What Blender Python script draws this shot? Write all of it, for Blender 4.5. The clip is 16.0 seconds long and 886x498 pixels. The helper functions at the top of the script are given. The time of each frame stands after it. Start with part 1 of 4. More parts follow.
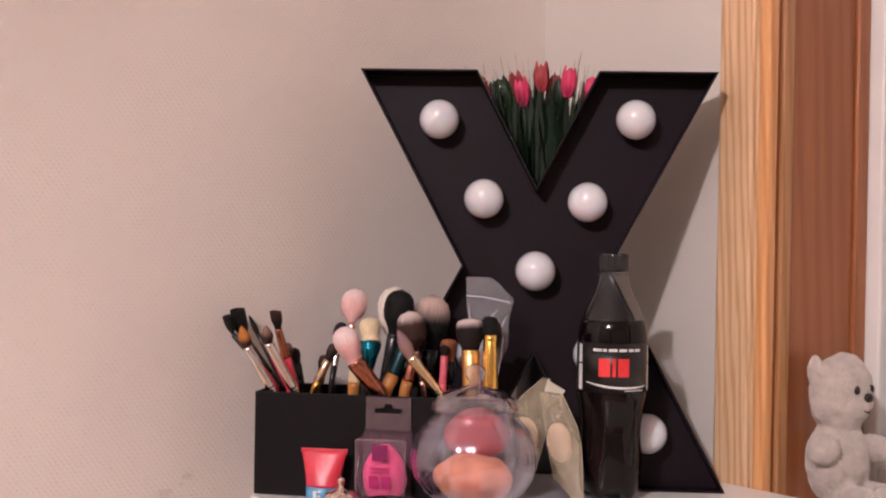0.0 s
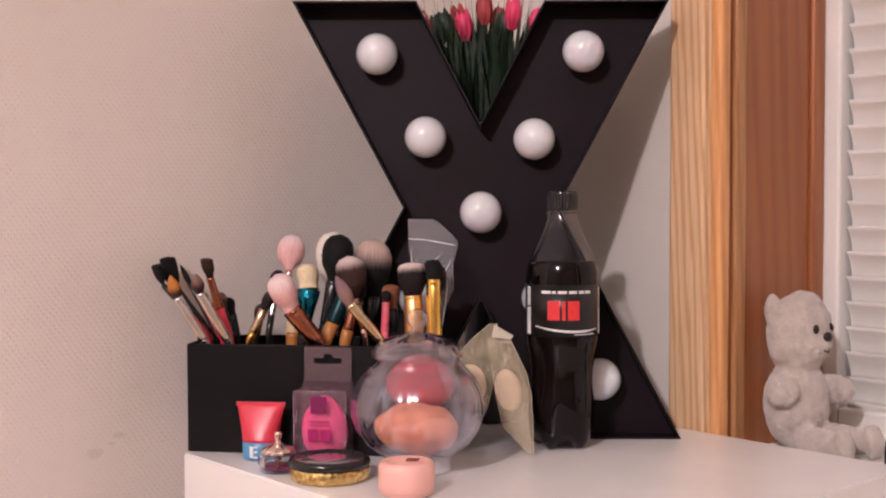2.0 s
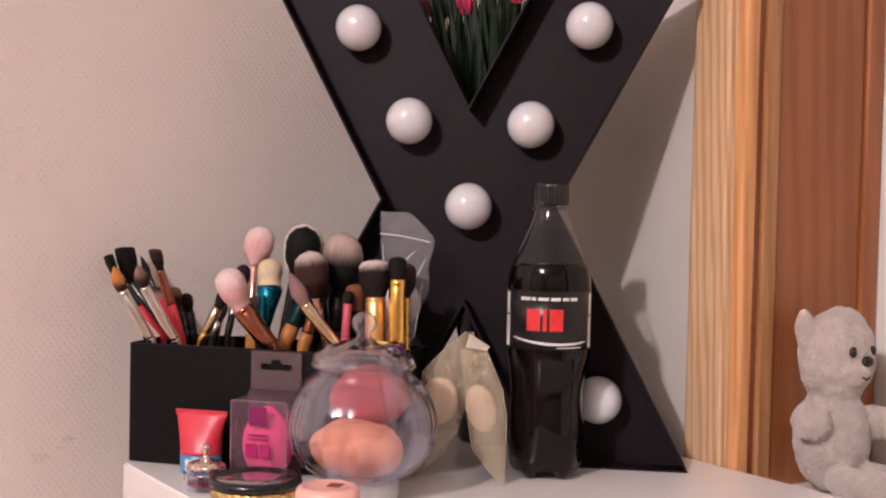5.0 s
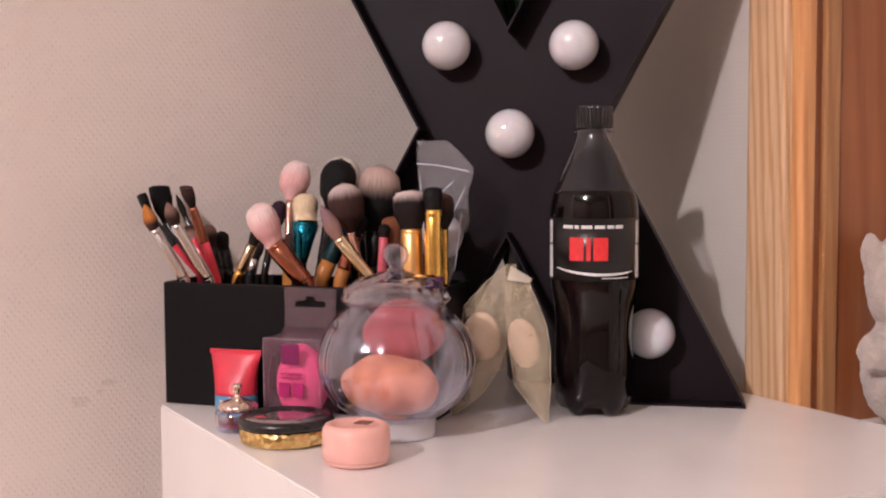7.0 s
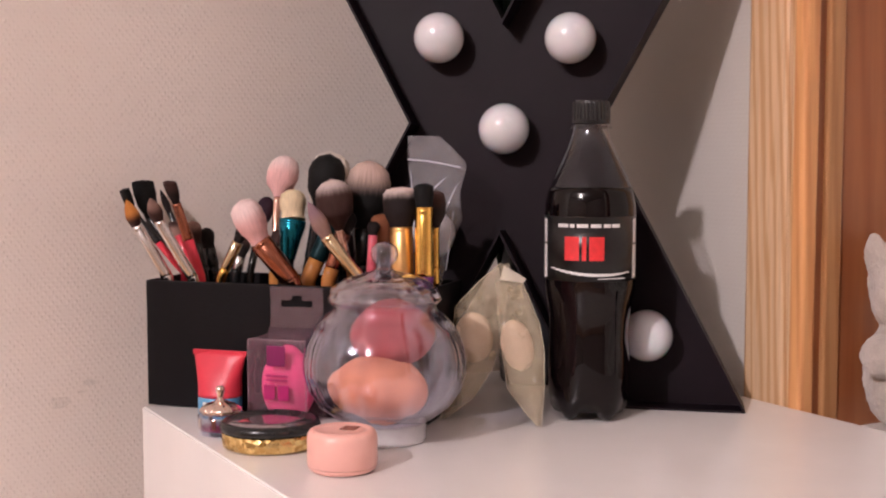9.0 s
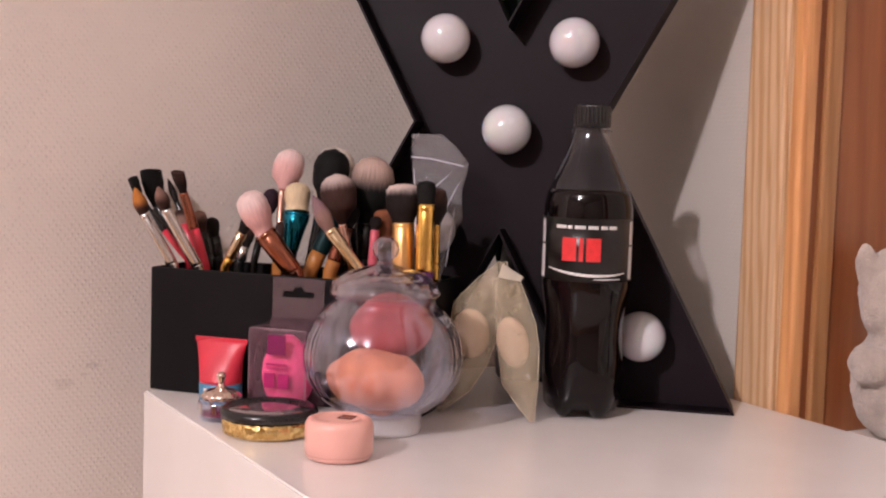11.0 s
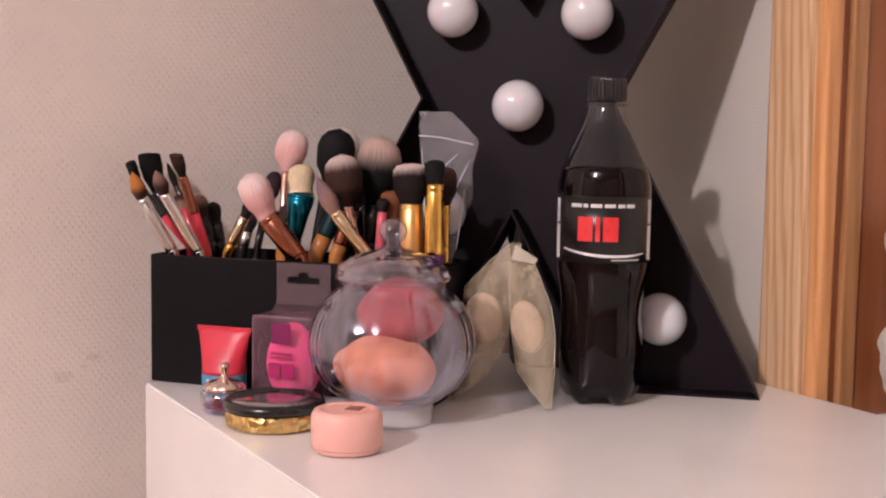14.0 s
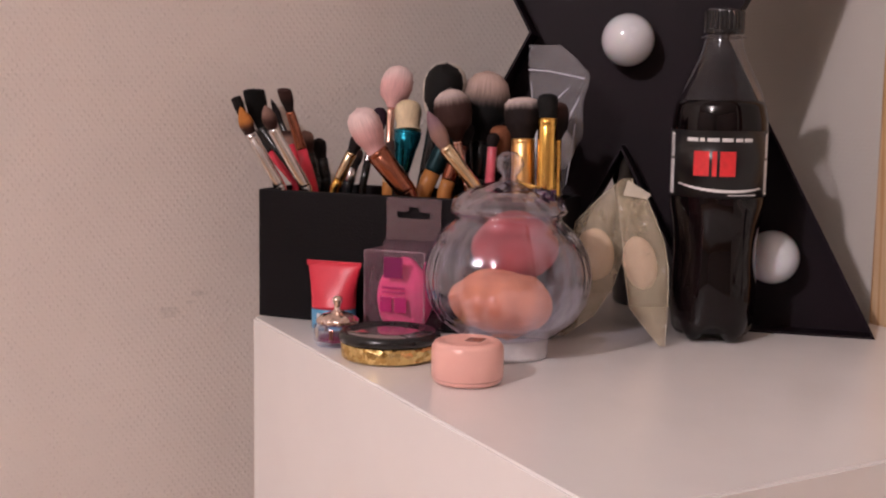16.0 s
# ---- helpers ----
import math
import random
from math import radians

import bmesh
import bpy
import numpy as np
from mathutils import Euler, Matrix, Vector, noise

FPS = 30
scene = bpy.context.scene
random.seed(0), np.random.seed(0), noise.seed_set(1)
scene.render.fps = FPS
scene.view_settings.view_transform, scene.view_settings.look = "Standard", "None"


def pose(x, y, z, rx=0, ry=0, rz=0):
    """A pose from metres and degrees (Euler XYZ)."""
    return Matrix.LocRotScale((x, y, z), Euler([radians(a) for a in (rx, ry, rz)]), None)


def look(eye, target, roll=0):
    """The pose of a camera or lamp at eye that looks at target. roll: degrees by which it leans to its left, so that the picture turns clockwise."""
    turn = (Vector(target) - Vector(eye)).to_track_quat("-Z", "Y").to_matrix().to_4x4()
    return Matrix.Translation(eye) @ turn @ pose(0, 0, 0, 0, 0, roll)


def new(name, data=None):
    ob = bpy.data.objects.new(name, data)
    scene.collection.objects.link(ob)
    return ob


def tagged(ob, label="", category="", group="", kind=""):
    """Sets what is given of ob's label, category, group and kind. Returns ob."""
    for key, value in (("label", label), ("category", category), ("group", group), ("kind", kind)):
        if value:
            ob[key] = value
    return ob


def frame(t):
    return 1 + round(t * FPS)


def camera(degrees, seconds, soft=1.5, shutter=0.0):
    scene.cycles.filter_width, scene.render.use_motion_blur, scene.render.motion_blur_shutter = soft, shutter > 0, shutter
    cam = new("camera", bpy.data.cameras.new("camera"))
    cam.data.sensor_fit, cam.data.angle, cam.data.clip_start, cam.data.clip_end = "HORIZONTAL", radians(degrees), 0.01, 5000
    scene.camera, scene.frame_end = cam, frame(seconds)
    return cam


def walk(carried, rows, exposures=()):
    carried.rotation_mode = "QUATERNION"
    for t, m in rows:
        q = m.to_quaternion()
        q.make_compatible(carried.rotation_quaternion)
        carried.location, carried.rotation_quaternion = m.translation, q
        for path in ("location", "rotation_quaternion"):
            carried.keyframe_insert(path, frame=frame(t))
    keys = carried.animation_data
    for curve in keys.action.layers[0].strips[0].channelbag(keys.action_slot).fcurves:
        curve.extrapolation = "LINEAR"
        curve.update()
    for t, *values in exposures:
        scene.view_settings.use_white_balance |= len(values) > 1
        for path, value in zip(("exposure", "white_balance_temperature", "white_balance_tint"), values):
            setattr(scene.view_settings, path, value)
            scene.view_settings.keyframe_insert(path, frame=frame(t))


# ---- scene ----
cam = camera(38.7, 16.0, 2.1)
PATH = [
    (0, (0.139, -0.013, 1.024), (-0.162, 1.964, 1.007), 1.0),
    (0.5, (0.15, -0.011, 1.034), (-0.163, 1.964, 1.02), 1.5),
    (1, (0.153, 0.003, 1.02), (-0.158, 1.978, 0.962), 1.3),
    (1.5, (0.161, 0.02, 1.013), (-0.15, 1.994, 0.922), 0.9),
    (2, (0.149, 0.048, 1.006), (-0.09, 2.032, 0.926), -0.1),
    (2.5, (0.159, 0.039, 1.01), (-0.078, 2.025, 0.956), -0.3),
    (3, (0.151, 0.034, 1.012), (-0.084, 2.018, 0.928), 0.2),
    (3.5, (0.169, 0.072, 1.001), (-0.077, 2.056, 0.94), -0.2),
    (6, (0.316, 0.245, 0.991), (-0.285, 2.15, 0.896), 2.1),
    (6.5, (0.31, 0.25, 0.982), (-0.295, 2.153, 0.871), 1.4),
    (7, (0.306, 0.259, 0.976), (-0.313, 2.155, 0.827), -0.3),
    (7.5, (0.301, 0.27, 0.978), (-0.323, 2.163, 0.821), -0.4),
    (8, (0.299, 0.283, 0.979), (-0.317, 2.178, 0.807), -0.1),
    (8.5, (0.3, 0.288, 0.976), (-0.31, 2.186, 0.816), -0.1),
    (9, (0.3, 0.288, 0.977), (-0.312, 2.185, 0.819), 0.0),
    (11.5, (0.308, 0.267, 0.979), (-0.304, 2.164, 0.817), 2.0),
    (12, (0.309, 0.273, 0.979), (-0.303, 2.172, 0.832), 0.7),
    (12.5, (0.31, 0.282, 0.982), (-0.288, 2.184, 0.825), 0.9),
    (13, (0.32, 0.288, 0.979), (-0.248, 2.199, 0.825), 0.7),
    (13.5, (0.309, 0.291, 0.977), (-0.293, 2.191, 0.808), 0.9),
    (14, (0.295, 0.306, 0.973), (-0.333, 2.195, 0.786), 0.9),
    (14.5, (0.282, 0.309, 0.974), (-0.402, 2.18, 0.798), 0.5),
    (15, (0.272, 0.306, 0.974), (-0.417, 2.175, 0.796), 0.8),
    (15.5, (0.263, 0.301, 0.967), (-0.434, 2.163, 0.745), 1.2),
    (16, (0.256, 0.297, 0.957), (-0.45, 2.15, 0.699), 0.9),
]
walk(cam, [(t, look(eye, target, roll)) for t, eye, target, roll in PATH],
     [(0, -0.02), (1, -0.04), (1.5, -0.05), (2.5, 0.02), (3.5, -0.02), (6, 0.06), (7, 0.02), (9, 0.0), (11.5, -0.04), (13, 0.04), (14.5, -0.06), (15.5, -0.20), (16, -0.42)])

# ---- world and lamps ----
world = bpy.data.worlds.new("night")
scene.world = world
world.use_nodes = True
world.node_tree.nodes["Background"].inputs[0].default_value = (0.25, 0.33, 0.5, 1)
world.node_tree.nodes["Background"].inputs[1].default_value = 0.25
LAMP = (-0.68, -1.82, 2.47)
lamp_data = bpy.data.lights.new("ceiling_bulb", "POINT")
lamp_data.energy, lamp_data.color, lamp_data.shadow_soft_size = 244, (1.0, 0.875, 0.925), 0.06
lamp_ob = new("ceiling_bulb", lamp_data)
lamp_ob.location = LAMP
scene.view_settings.exposure = 0.0

TOP = 0.78          # height of the dresser's top
TURNED = pose(0, 0, 0, 0, 0, -43)   # the room's axes: x out of the long wall, y along it towards the window wall


# ---- materials ----
def mat(name, color, rough=0.5, metal=0.0, var=0.0, scale=40.0, bump=0.0, bump_scale=200.0, **more):
    m = bpy.data.materials.new(name)
    m.use_nodes = True
    nt = m.node_tree
    b = nt.nodes["Principled BSDF"]
    b.inputs["Base Color"].default_value = (*color, 1)
    b.inputs["Roughness"].default_value = rough
    b.inputs["Metallic"].default_value = metal
    for key, value in more.items():
        b.inputs[key.replace("_", " ")].default_value = value
    if var or bump:
        tc = nt.nodes.new("ShaderNodeTexCoord")
    if var:
        n = nt.nodes.new("ShaderNodeTexNoise")
        n.inputs["Scale"].default_value, n.inputs["Detail"].default_value = scale, 6
        nt.links.new(tc.outputs["Object"], n.inputs["Vector"])
        r = nt.nodes.new("ShaderNodeValToRGB")
        r.color_ramp.elements[0].position, r.color_ramp.elements[1].position = 0.3, 0.7
        r.color_ramp.elements[0].color = (*[c * (1 - var) for c in color], 1)
        r.color_ramp.elements[1].color = (*[min(1, c * (1 + var)) for c in color], 1)
        nt.links.new(n.outputs["Fac"], r.inputs["Fac"])
        nt.links.new(r.outputs["Color"], b.inputs["Base Color"])
        rr = nt.nodes.new("ShaderNodeMapRange")
        rr.inputs["To Min"].default_value, rr.inputs["To Max"].default_value = max(0, rough - 0.08), min(1, rough + 0.08)
        nt.links.new(n.outputs["Fac"], rr.inputs["Value"])
        nt.links.new(rr.outputs["Result"], b.inputs["Roughness"])
    if bump:
        n2 = nt.nodes.new("ShaderNodeTexNoise")
        n2.inputs["Scale"].default_value, n2.inputs["Detail"].default_value = bump_scale, 4
        nt.links.new(tc.outputs["Object"], n2.inputs["Vector"])
        bp = nt.nodes.new("ShaderNodeBump")
        bp.inputs["Strength"].default_value, bp.inputs["Distance"].default_value = bump, 0.002
        nt.links.new(n2.outputs["Fac"], bp.inputs["Height"])
        nt.links.new(bp.outputs["Normal"], b.inputs["Normal"])
    return m


def wallpaper(name, color, depth):
    """Painted woven-glass wallpaper: staggered rows of small soft pimples, uneven in height, with uneven paint."""
    m = mat(name, color, 0.62, var=0.05, scale=3.0)
    nt = m.node_tree
    b = nt.nodes["Principled BSDF"]

    def node(kind, *links, operation=""):
        n = nt.nodes.new("ShaderNode" + kind)
        if operation:
            n.operation = operation
        for k, link in enumerate(links):
            if link is None:
                continue
            if isinstance(link, (int, float, tuple)):
                n.inputs[k].default_value = link
            else:
                nt.links.new(link, n.inputs[k])
        return n

    tc = node("TexCoord")
    wob = node("TexNoise", tc.outputs["Object"])
    wob.inputs["Scale"].default_value, wob.inputs["Detail"].default_value = 55, 2
    off = node("VectorMath", wob.outputs["Color"], (0.005, 0.005, 0.004), operation="MULTIPLY")
    at = node("VectorMath", tc.outputs["Object"], off.outputs[0], operation="ADD")
    sep = node("SeparateXYZ", at.outputs[0])
    along = node("Math", sep.outputs["X"], sep.outputs["Y"], operation="ADD")
    ca = node("Math", node("Math", along.outputs[0], 2 * math.pi / 0.0058, operation="MULTIPLY").outputs[0], operation="COSINE")
    cb = node("Math", node("Math", sep.outputs["Z"], 2 * math.pi / 0.0076, operation="MULTIPLY").outputs[0], operation="COSINE")
    rows = node("Math", sep.outputs["Z"], 4 * math.pi / 0.0076, operation="MULTIPLY")
    ribs = node("Math", node("Math", rows.outputs[0], operation="COSINE").outputs[0], 0.15, operation="MULTIPLY")
    cross = node("Math", ca.outputs[0], cb.outputs[0], operation="MULTIPLY")
    dots = node("Math", cross.outputs[0], 0.0, operation="MAXIMUM")
    weave = node("Math", dots.outputs[0], 1.5, ribs.outputs[0], operation="MULTIPLY_ADD")
    patch_noise = node("TexNoise", tc.outputs["Object"])
    patch_noise.inputs["Scale"].default_value, patch_noise.inputs["Detail"].default_value = 130, 3
    amp = node("MapRange", patch_noise.outputs["Fac"], 0.3, 0.7, 0.1, 1.4)
    high = node("Math", weave.outputs[0], amp.outputs[0], operation="MULTIPLY")
    grit = node("TexNoise", tc.outputs["Object"])
    grit.inputs["Scale"].default_value, grit.inputs["Detail"].default_value = 420, 3
    total = node("Math", grit.outputs["Fac"], 0.7, high.outputs[0], operation="MULTIPLY_ADD")
    bp = nt.nodes.new("ShaderNodeBump")
    bp.inputs["Strength"].default_value, bp.inputs["Distance"].default_value = depth, 0.0006
    nt.links.new(total.outputs[0], bp.inputs["Height"])
    nt.links.new(bp.outputs["Normal"], b.inputs["Normal"])
    return m


def pine(name, light, dark, scale=1.0, rough=0.4):
    """Varnished pine, with the grain running along z."""
    m = mat(name, light, rough)
    nt = m.node_tree
    b = nt.nodes["Principled BSDF"]
    tc = nt.nodes.new("ShaderNodeTexCoord")
    mp = nt.nodes.new("ShaderNodeMapping")
    mp.inputs["Scale"].default_value = (scale, scale, 0.055 * scale)
    nt.links.new(tc.outputs["Object"], mp.inputs["Vector"])
    wv = nt.nodes.new("ShaderNodeTexWave")
    wv.wave_type, wv.bands_direction = "BANDS", "DIAGONAL"
    for key, value in (("Scale", 46), ("Distortion", 4.0), ("Detail", 3), ("Detail Scale", 1.3)):
        wv.inputs[key].default_value = value
    nt.links.new(mp.outputs["Vector"], wv.inputs["Vector"])
    n = nt.nodes.new("ShaderNodeTexNoise")
    n.inputs["Scale"].default_value, n.inputs["Detail"].default_value = 260, 5
    nt.links.new(mp.outputs["Vector"], n.inputs["Vector"])
    r = nt.nodes.new("ShaderNodeValToRGB")
    r.color_ramp.elements[0].color, r.color_ramp.elements[1].color = (*light, 1), (*dark, 1)
    r.color_ramp.elements[0].position, r.color_ramp.elements[1].position = 0.35, 1.0
    nt.links.new(wv.outputs["Fac"], r.inputs["Fac"])
    mx = nt.nodes.new("ShaderNodeMix")
    mx.data_type, mx.blend_type = "RGBA", "MULTIPLY"
    mx.inputs["Factor"].default_value = 0.35
    nt.links.new(r.outputs["Color"], mx.inputs[6])
    nt.links.new(n.outputs["Fac"], mx.inputs[7])
    nt.links.new(mx.outputs[2], b.inputs["Base Color"])
    bp = nt.nodes.new("ShaderNodeBump")
    bp.inputs["Strength"].default_value, bp.inputs["Distance"].default_value = 0.15, 0.001
    nt.links.new(wv.outputs["Fac"], bp.inputs["Height"])
    nt.links.new(bp.outputs["Normal"], b.inputs["Normal"])
    return m


M = {
    # one paint on both walls; the long wall's colour is raised as added light
    "wall": wallpaper("wallpaper_paint_lit", (0.79, 0.725, 0.67), 0.45),
    "wall_smooth_unlit": wallpaper("wallpaper_paint_smooth_unlit", (0.65, 0.605, 0.555), 0.10),
    # unseen far walls: colour set dark to weaken the light they bounce back
    "wall_far_dimmed": mat("far_wall_dimmed", (0.31, 0.27, 0.24), 0.7, var=0.05, scale=3.0, bump=0.2, bump_scale=90),
    # ceiling is out of view, greyed so that less light bounces off it
    "ceiling": mat("ceiling_dimmed", (0.60, 0.575, 0.55), 0.8, var=0.03, scale=4, bump=0.2, bump_scale=90),
    "floor": pine("floor_boards", (0.42, 0.25, 0.13), (0.26, 0.14, 0.07)),
    "pine": pine("varnished_pine", (0.82, 0.56, 0.34), (0.68, 0.38, 0.18), 1.5),
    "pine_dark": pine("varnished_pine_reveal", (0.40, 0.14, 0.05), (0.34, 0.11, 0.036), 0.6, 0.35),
    "pine_yellow": pine("varnished_pine_yellow", (0.52, 0.26, 0.11), (0.44, 0.20, 0.075)),
    "pine_edge": pine("varnished_pine_edge", (0.84, 0.42, 0.17), (0.72, 0.32, 0.12)),
    "white_foil": mat("white_foil", (0.84, 0.82, 0.80), 0.22, var=0.02, scale=9, bump=0.03, bump_scale=60),
    "white_paint": mat("white_window_paint", (0.78, 0.76, 0.72), 0.4, var=0.03, scale=12),
    "blind": mat("blind_slat", (0.72, 0.70, 0.66), 0.35, var=0.04, scale=14),
    "black_card": mat("black_card", (0.0045, 0.0036, 0.0045), 0.62, var=0.25, scale=25, bump=0.12, bump_scale=500, Specular_IOR_Level=0.15),
    "black_metal": mat("black_painted_metal", (0.0076, 0.0032, 0.0060), 0.5, var=0.25, scale=18, bump=0.06, bump_scale=260, Specular_IOR_Level=0.15),
    "opal": mat("opal_plastic", (0.72, 0.72, 0.76), 0.25, var=0.02, scale=30, Subsurface_Weight=0.15, Coat_Weight=0.7, Coat_Roughness=0.11),
    "window_glass": mat("window_glass", (0.9, 0.95, 0.95), 0.0, Transmission_Weight=1.0, IOR=1.45),
    "plastic_black": mat("plastic_black", (0.012, 0.012, 0.013), 0.25, var=0.3, scale=60),
    "cola": mat("dark_drink", (0.004, 0.0022, 0.0026), 0.05, var=0.2, scale=20, Specular_IOR_Level=0.3),
    "label_black": mat("label_black", (0.006, 0.0055, 0.006), 0.3, var=0.2, scale=50),
    "print_white": mat("print_white", (0.72, 0.71, 0.70), 0.4, var=0.1, scale=300),
    "print_red": mat("print_red", (0.72, 0.035, 0.04), 0.4, var=0.1, scale=200),
    "sponge_orange": mat("sponge_orange", (0.93, 0.345, 0.20), 0.75, var=0.2, scale=60, bump=0.35, bump_scale=900),
    "sponge_rose": mat("sponge_rose", (0.52, 0.10, 0.11), 0.85, var=0.16, scale=50, bump=0.35, bump_scale=900),
    "sponge_pink": mat("sponge_pink", (0.78, 0.055, 0.22), 0.8, var=0.12, scale=70, bump=0.3, bump_scale=900),
    "sponge_cream": mat("sponge_cream", (0.80, 0.60, 0.45), 0.8, var=0.06, scale=60, bump=0.3, bump_scale=700),
    "red_tube": mat("red_tube", (0.64, 0.035, 0.065), 0.36, var=0.08, scale=60),
    "blue_print": mat("blue_cap", (0.08, 0.27, 0.45), 0.3, var=0.15, scale=120),
    "pink_lid": mat("pink_plastic_lid", (0.86, 0.47, 0.40), 0.3, var=0.03, scale=40),
    "gold": mat("gold", (0.86, 0.52, 0.13), 0.2, 1.0, var=0.15, scale=120),
    "gold_satin": mat("gold_satin", (0.90, 0.55, 0.22), 0.36, 1.0, var=0.08, scale=90),
    "copper": mat("copper", (0.42, 0.16, 0.10), 0.22, 1.0, var=0.15, scale=60),
    "rose_gold": mat("rose_gold", (0.90, 0.58, 0.48), 0.18, 1.0, var=0.08, scale=60),
    "champagne": mat("champagne_metal", (0.80, 0.64, 0.42), 0.22, 1.0, var=0.12, scale=80),
    "champagne_pale": mat("pale_champagne_metal", (0.84, 0.68, 0.60), 0.16, 1.0, var=0.08, scale=80),
    "silver": mat("silver_metal", (0.78, 0.75, 0.74), 0.22, 1.0, var=0.08, scale=80),
    "teal_metal": mat("teal_metal", (0.012, 0.19, 0.27), 0.2, 0.9, var=0.12, scale=60),
    "teal_dark": mat("teal_dark_metal", (0.004, 0.03, 0.036), 0.35, 0.6, var=0.15, scale=60),
    "red_lacquer": mat("red_lacquer", (0.66, 0.035, 0.07), 0.22, var=0.1, scale=60),
    "purple_plastic": mat("purple_plastic", (0.12, 0.015, 0.14), 0.3, var=0.1, scale=60),
    "pink_plastic": mat("pink_plastic", (0.68, 0.12, 0.17), 0.3, var=0.1, scale=60),
    "amber_wood": mat("amber_lacquered_wood", (0.46, 0.19, 0.05), 0.25, var=0.3, scale=45),
    "cream_plastic": mat("cream_lacquer", (0.78, 0.56, 0.34), 0.3, var=0.08, scale=40),
    "green_leaf": mat("green_leaf", (0.006, 0.020, 0.007), 0.55, var=0.45, scale=60),
    "green_blade": mat("green_blade", (0.03, 0.055, 0.016), 0.55, var=0.3, scale=60),
    "tulip": mat("tulip_petal", (0.72, 0.05, 0.15), 0.55, var=0.25, scale=60),
    "tulip_red": mat("tulip_petal_red", (0.42, 0.05, 0.06), 0.55, var=0.3, scale=60),
    "vase": mat("dark_vase", (0.03, 0.03, 0.035), 0.3, var=0.2, scale=30),
    "plush": mat("grey_plush", (0.50, 0.43, 0.38), 0.95, var=0.16, scale=60, bump=0.9, bump_scale=520, Sheen_Weight=0.5),
    "pink_print": mat("pink_print", (0.42, 0.012, 0.13), 0.35, var=0.1, scale=90),
    "plum_print": mat("plum_print", (0.20, 0.012, 0.09), 0.3, var=0.1, scale=60),
    "eye": mat("black_bead", (0.02, 0.015, 0.012), 0.2, var=0.1, scale=50),
    "lit_opal": mat("lit_opal_glass", (0.9, 0.88, 0.84), 0.4, Emission_Color=(1.0, 0.9, 0.85, 1), Emission_Strength=45.0),
    "black_cloth": mat("black_cloth", (0.012, 0.012, 0.018), 0.9, var=0.3, scale=80, bump=0.4, bump_scale=600),
}


HAIR = {"hair_brown": (0.050, 0.022, 0.018), "hair_orange": (0.58, 0.22, 0.05), "hair_taupe": (0.30, 0.18, 0.15), "hair_black": (0.0035, 0.0032, 0.0036), "hair_dark": (0.011, 0.006, 0.006),
        "hair_pink": (0.80, 0.46, 0.44), "hair_pink_light": (0.86, 0.66, 0.64), "hair_cream": (0.80, 0.64, 0.42), "hair_white": (0.66, 0.54, 0.51), "hair_beige": (0.52, 0.38, 0.33), "hair_lilac": (0.25, 0.15, 0.17), "hair_purple": (0.024, 0.009, 0.020), "hair_rust": (0.24, 0.085, 0.04), "hair_ivory": (0.84, 0.76, 0.67)}


def hair(root, end, share):
    """Bristles along v, in the roots' colour to a share of their length and the ends' colour past it."""
    name = f"{root}_{end}_{share}"
    if name in M:
        return name
    m = mat(name, HAIR[root], 0.75, Specular_IOR_Level=0.25)
    nt = m.node_tree
    b = nt.nodes["Principled BSDF"]
    uv = nt.nodes.new("ShaderNodeTexCoord")
    mp = nt.nodes.new("ShaderNodeMapping")
    mp.inputs["Scale"].default_value = (95, 3.5, 1)
    nt.links.new(uv.outputs["UV"], mp.inputs["Vector"])
    n = nt.nodes.new("ShaderNodeTexNoise")
    n.inputs["Scale"].default_value, n.inputs["Detail"].default_value = 1.0, 4
    nt.links.new(mp.outputs["Vector"], n.inputs["Vector"])
    sep = nt.nodes.new("ShaderNodeSeparateXYZ")
    nt.links.new(uv.outputs["UV"], sep.inputs[0])
    jit = nt.nodes.new("ShaderNodeMath")
    jit.operation = "MULTIPLY_ADD"
    jit.inputs[1].default_value = 0.10
    nt.links.new(n.outputs["Fac"], jit.inputs[0])
    nt.links.new(sep.outputs["Y"], jit.inputs[2])
    r = nt.nodes.new("ShaderNodeValToRGB")
    r.color_ramp.interpolation = "EASE"
    e = r.color_ramp.elements
    e[0].position, e[1].position = share - 0.10, min(0.999, share + 0.30)
    e[0].color, e[1].color = (*HAIR[root], 1), (*HAIR[end], 1)
    nt.links.new(jit.outputs[0], r.inputs["Fac"])
    mx = nt.nodes.new("ShaderNodeMix")
    mx.data_type, mx.blend_type = "RGBA", "MULTIPLY"
    mx.inputs["Factor"].default_value = 0.26
    grain = nt.nodes.new("ShaderNodeMapRange")
    grain.inputs["From Min"].default_value, grain.inputs["From Max"].default_value = 0.25, 0.6
    nt.links.new(n.outputs["Fac"], grain.inputs["Value"])
    nt.links.new(r.outputs["Color"], mx.inputs[6])
    nt.links.new(grain.outputs["Result"], mx.inputs[7])
    nt.links.new(mx.outputs[2], b.inputs["Base Color"])
    bp = nt.nodes.new("ShaderNodeBump")
    bp.inputs["Strength"].default_value, bp.inputs["Distance"].default_value = 0.4, 0.0008
    nt.links.new(n.outputs["Fac"], bp.inputs["Height"])
    nt.links.new(bp.outputs["Normal"], b.inputs["Normal"])
    M[name] = m
    return name


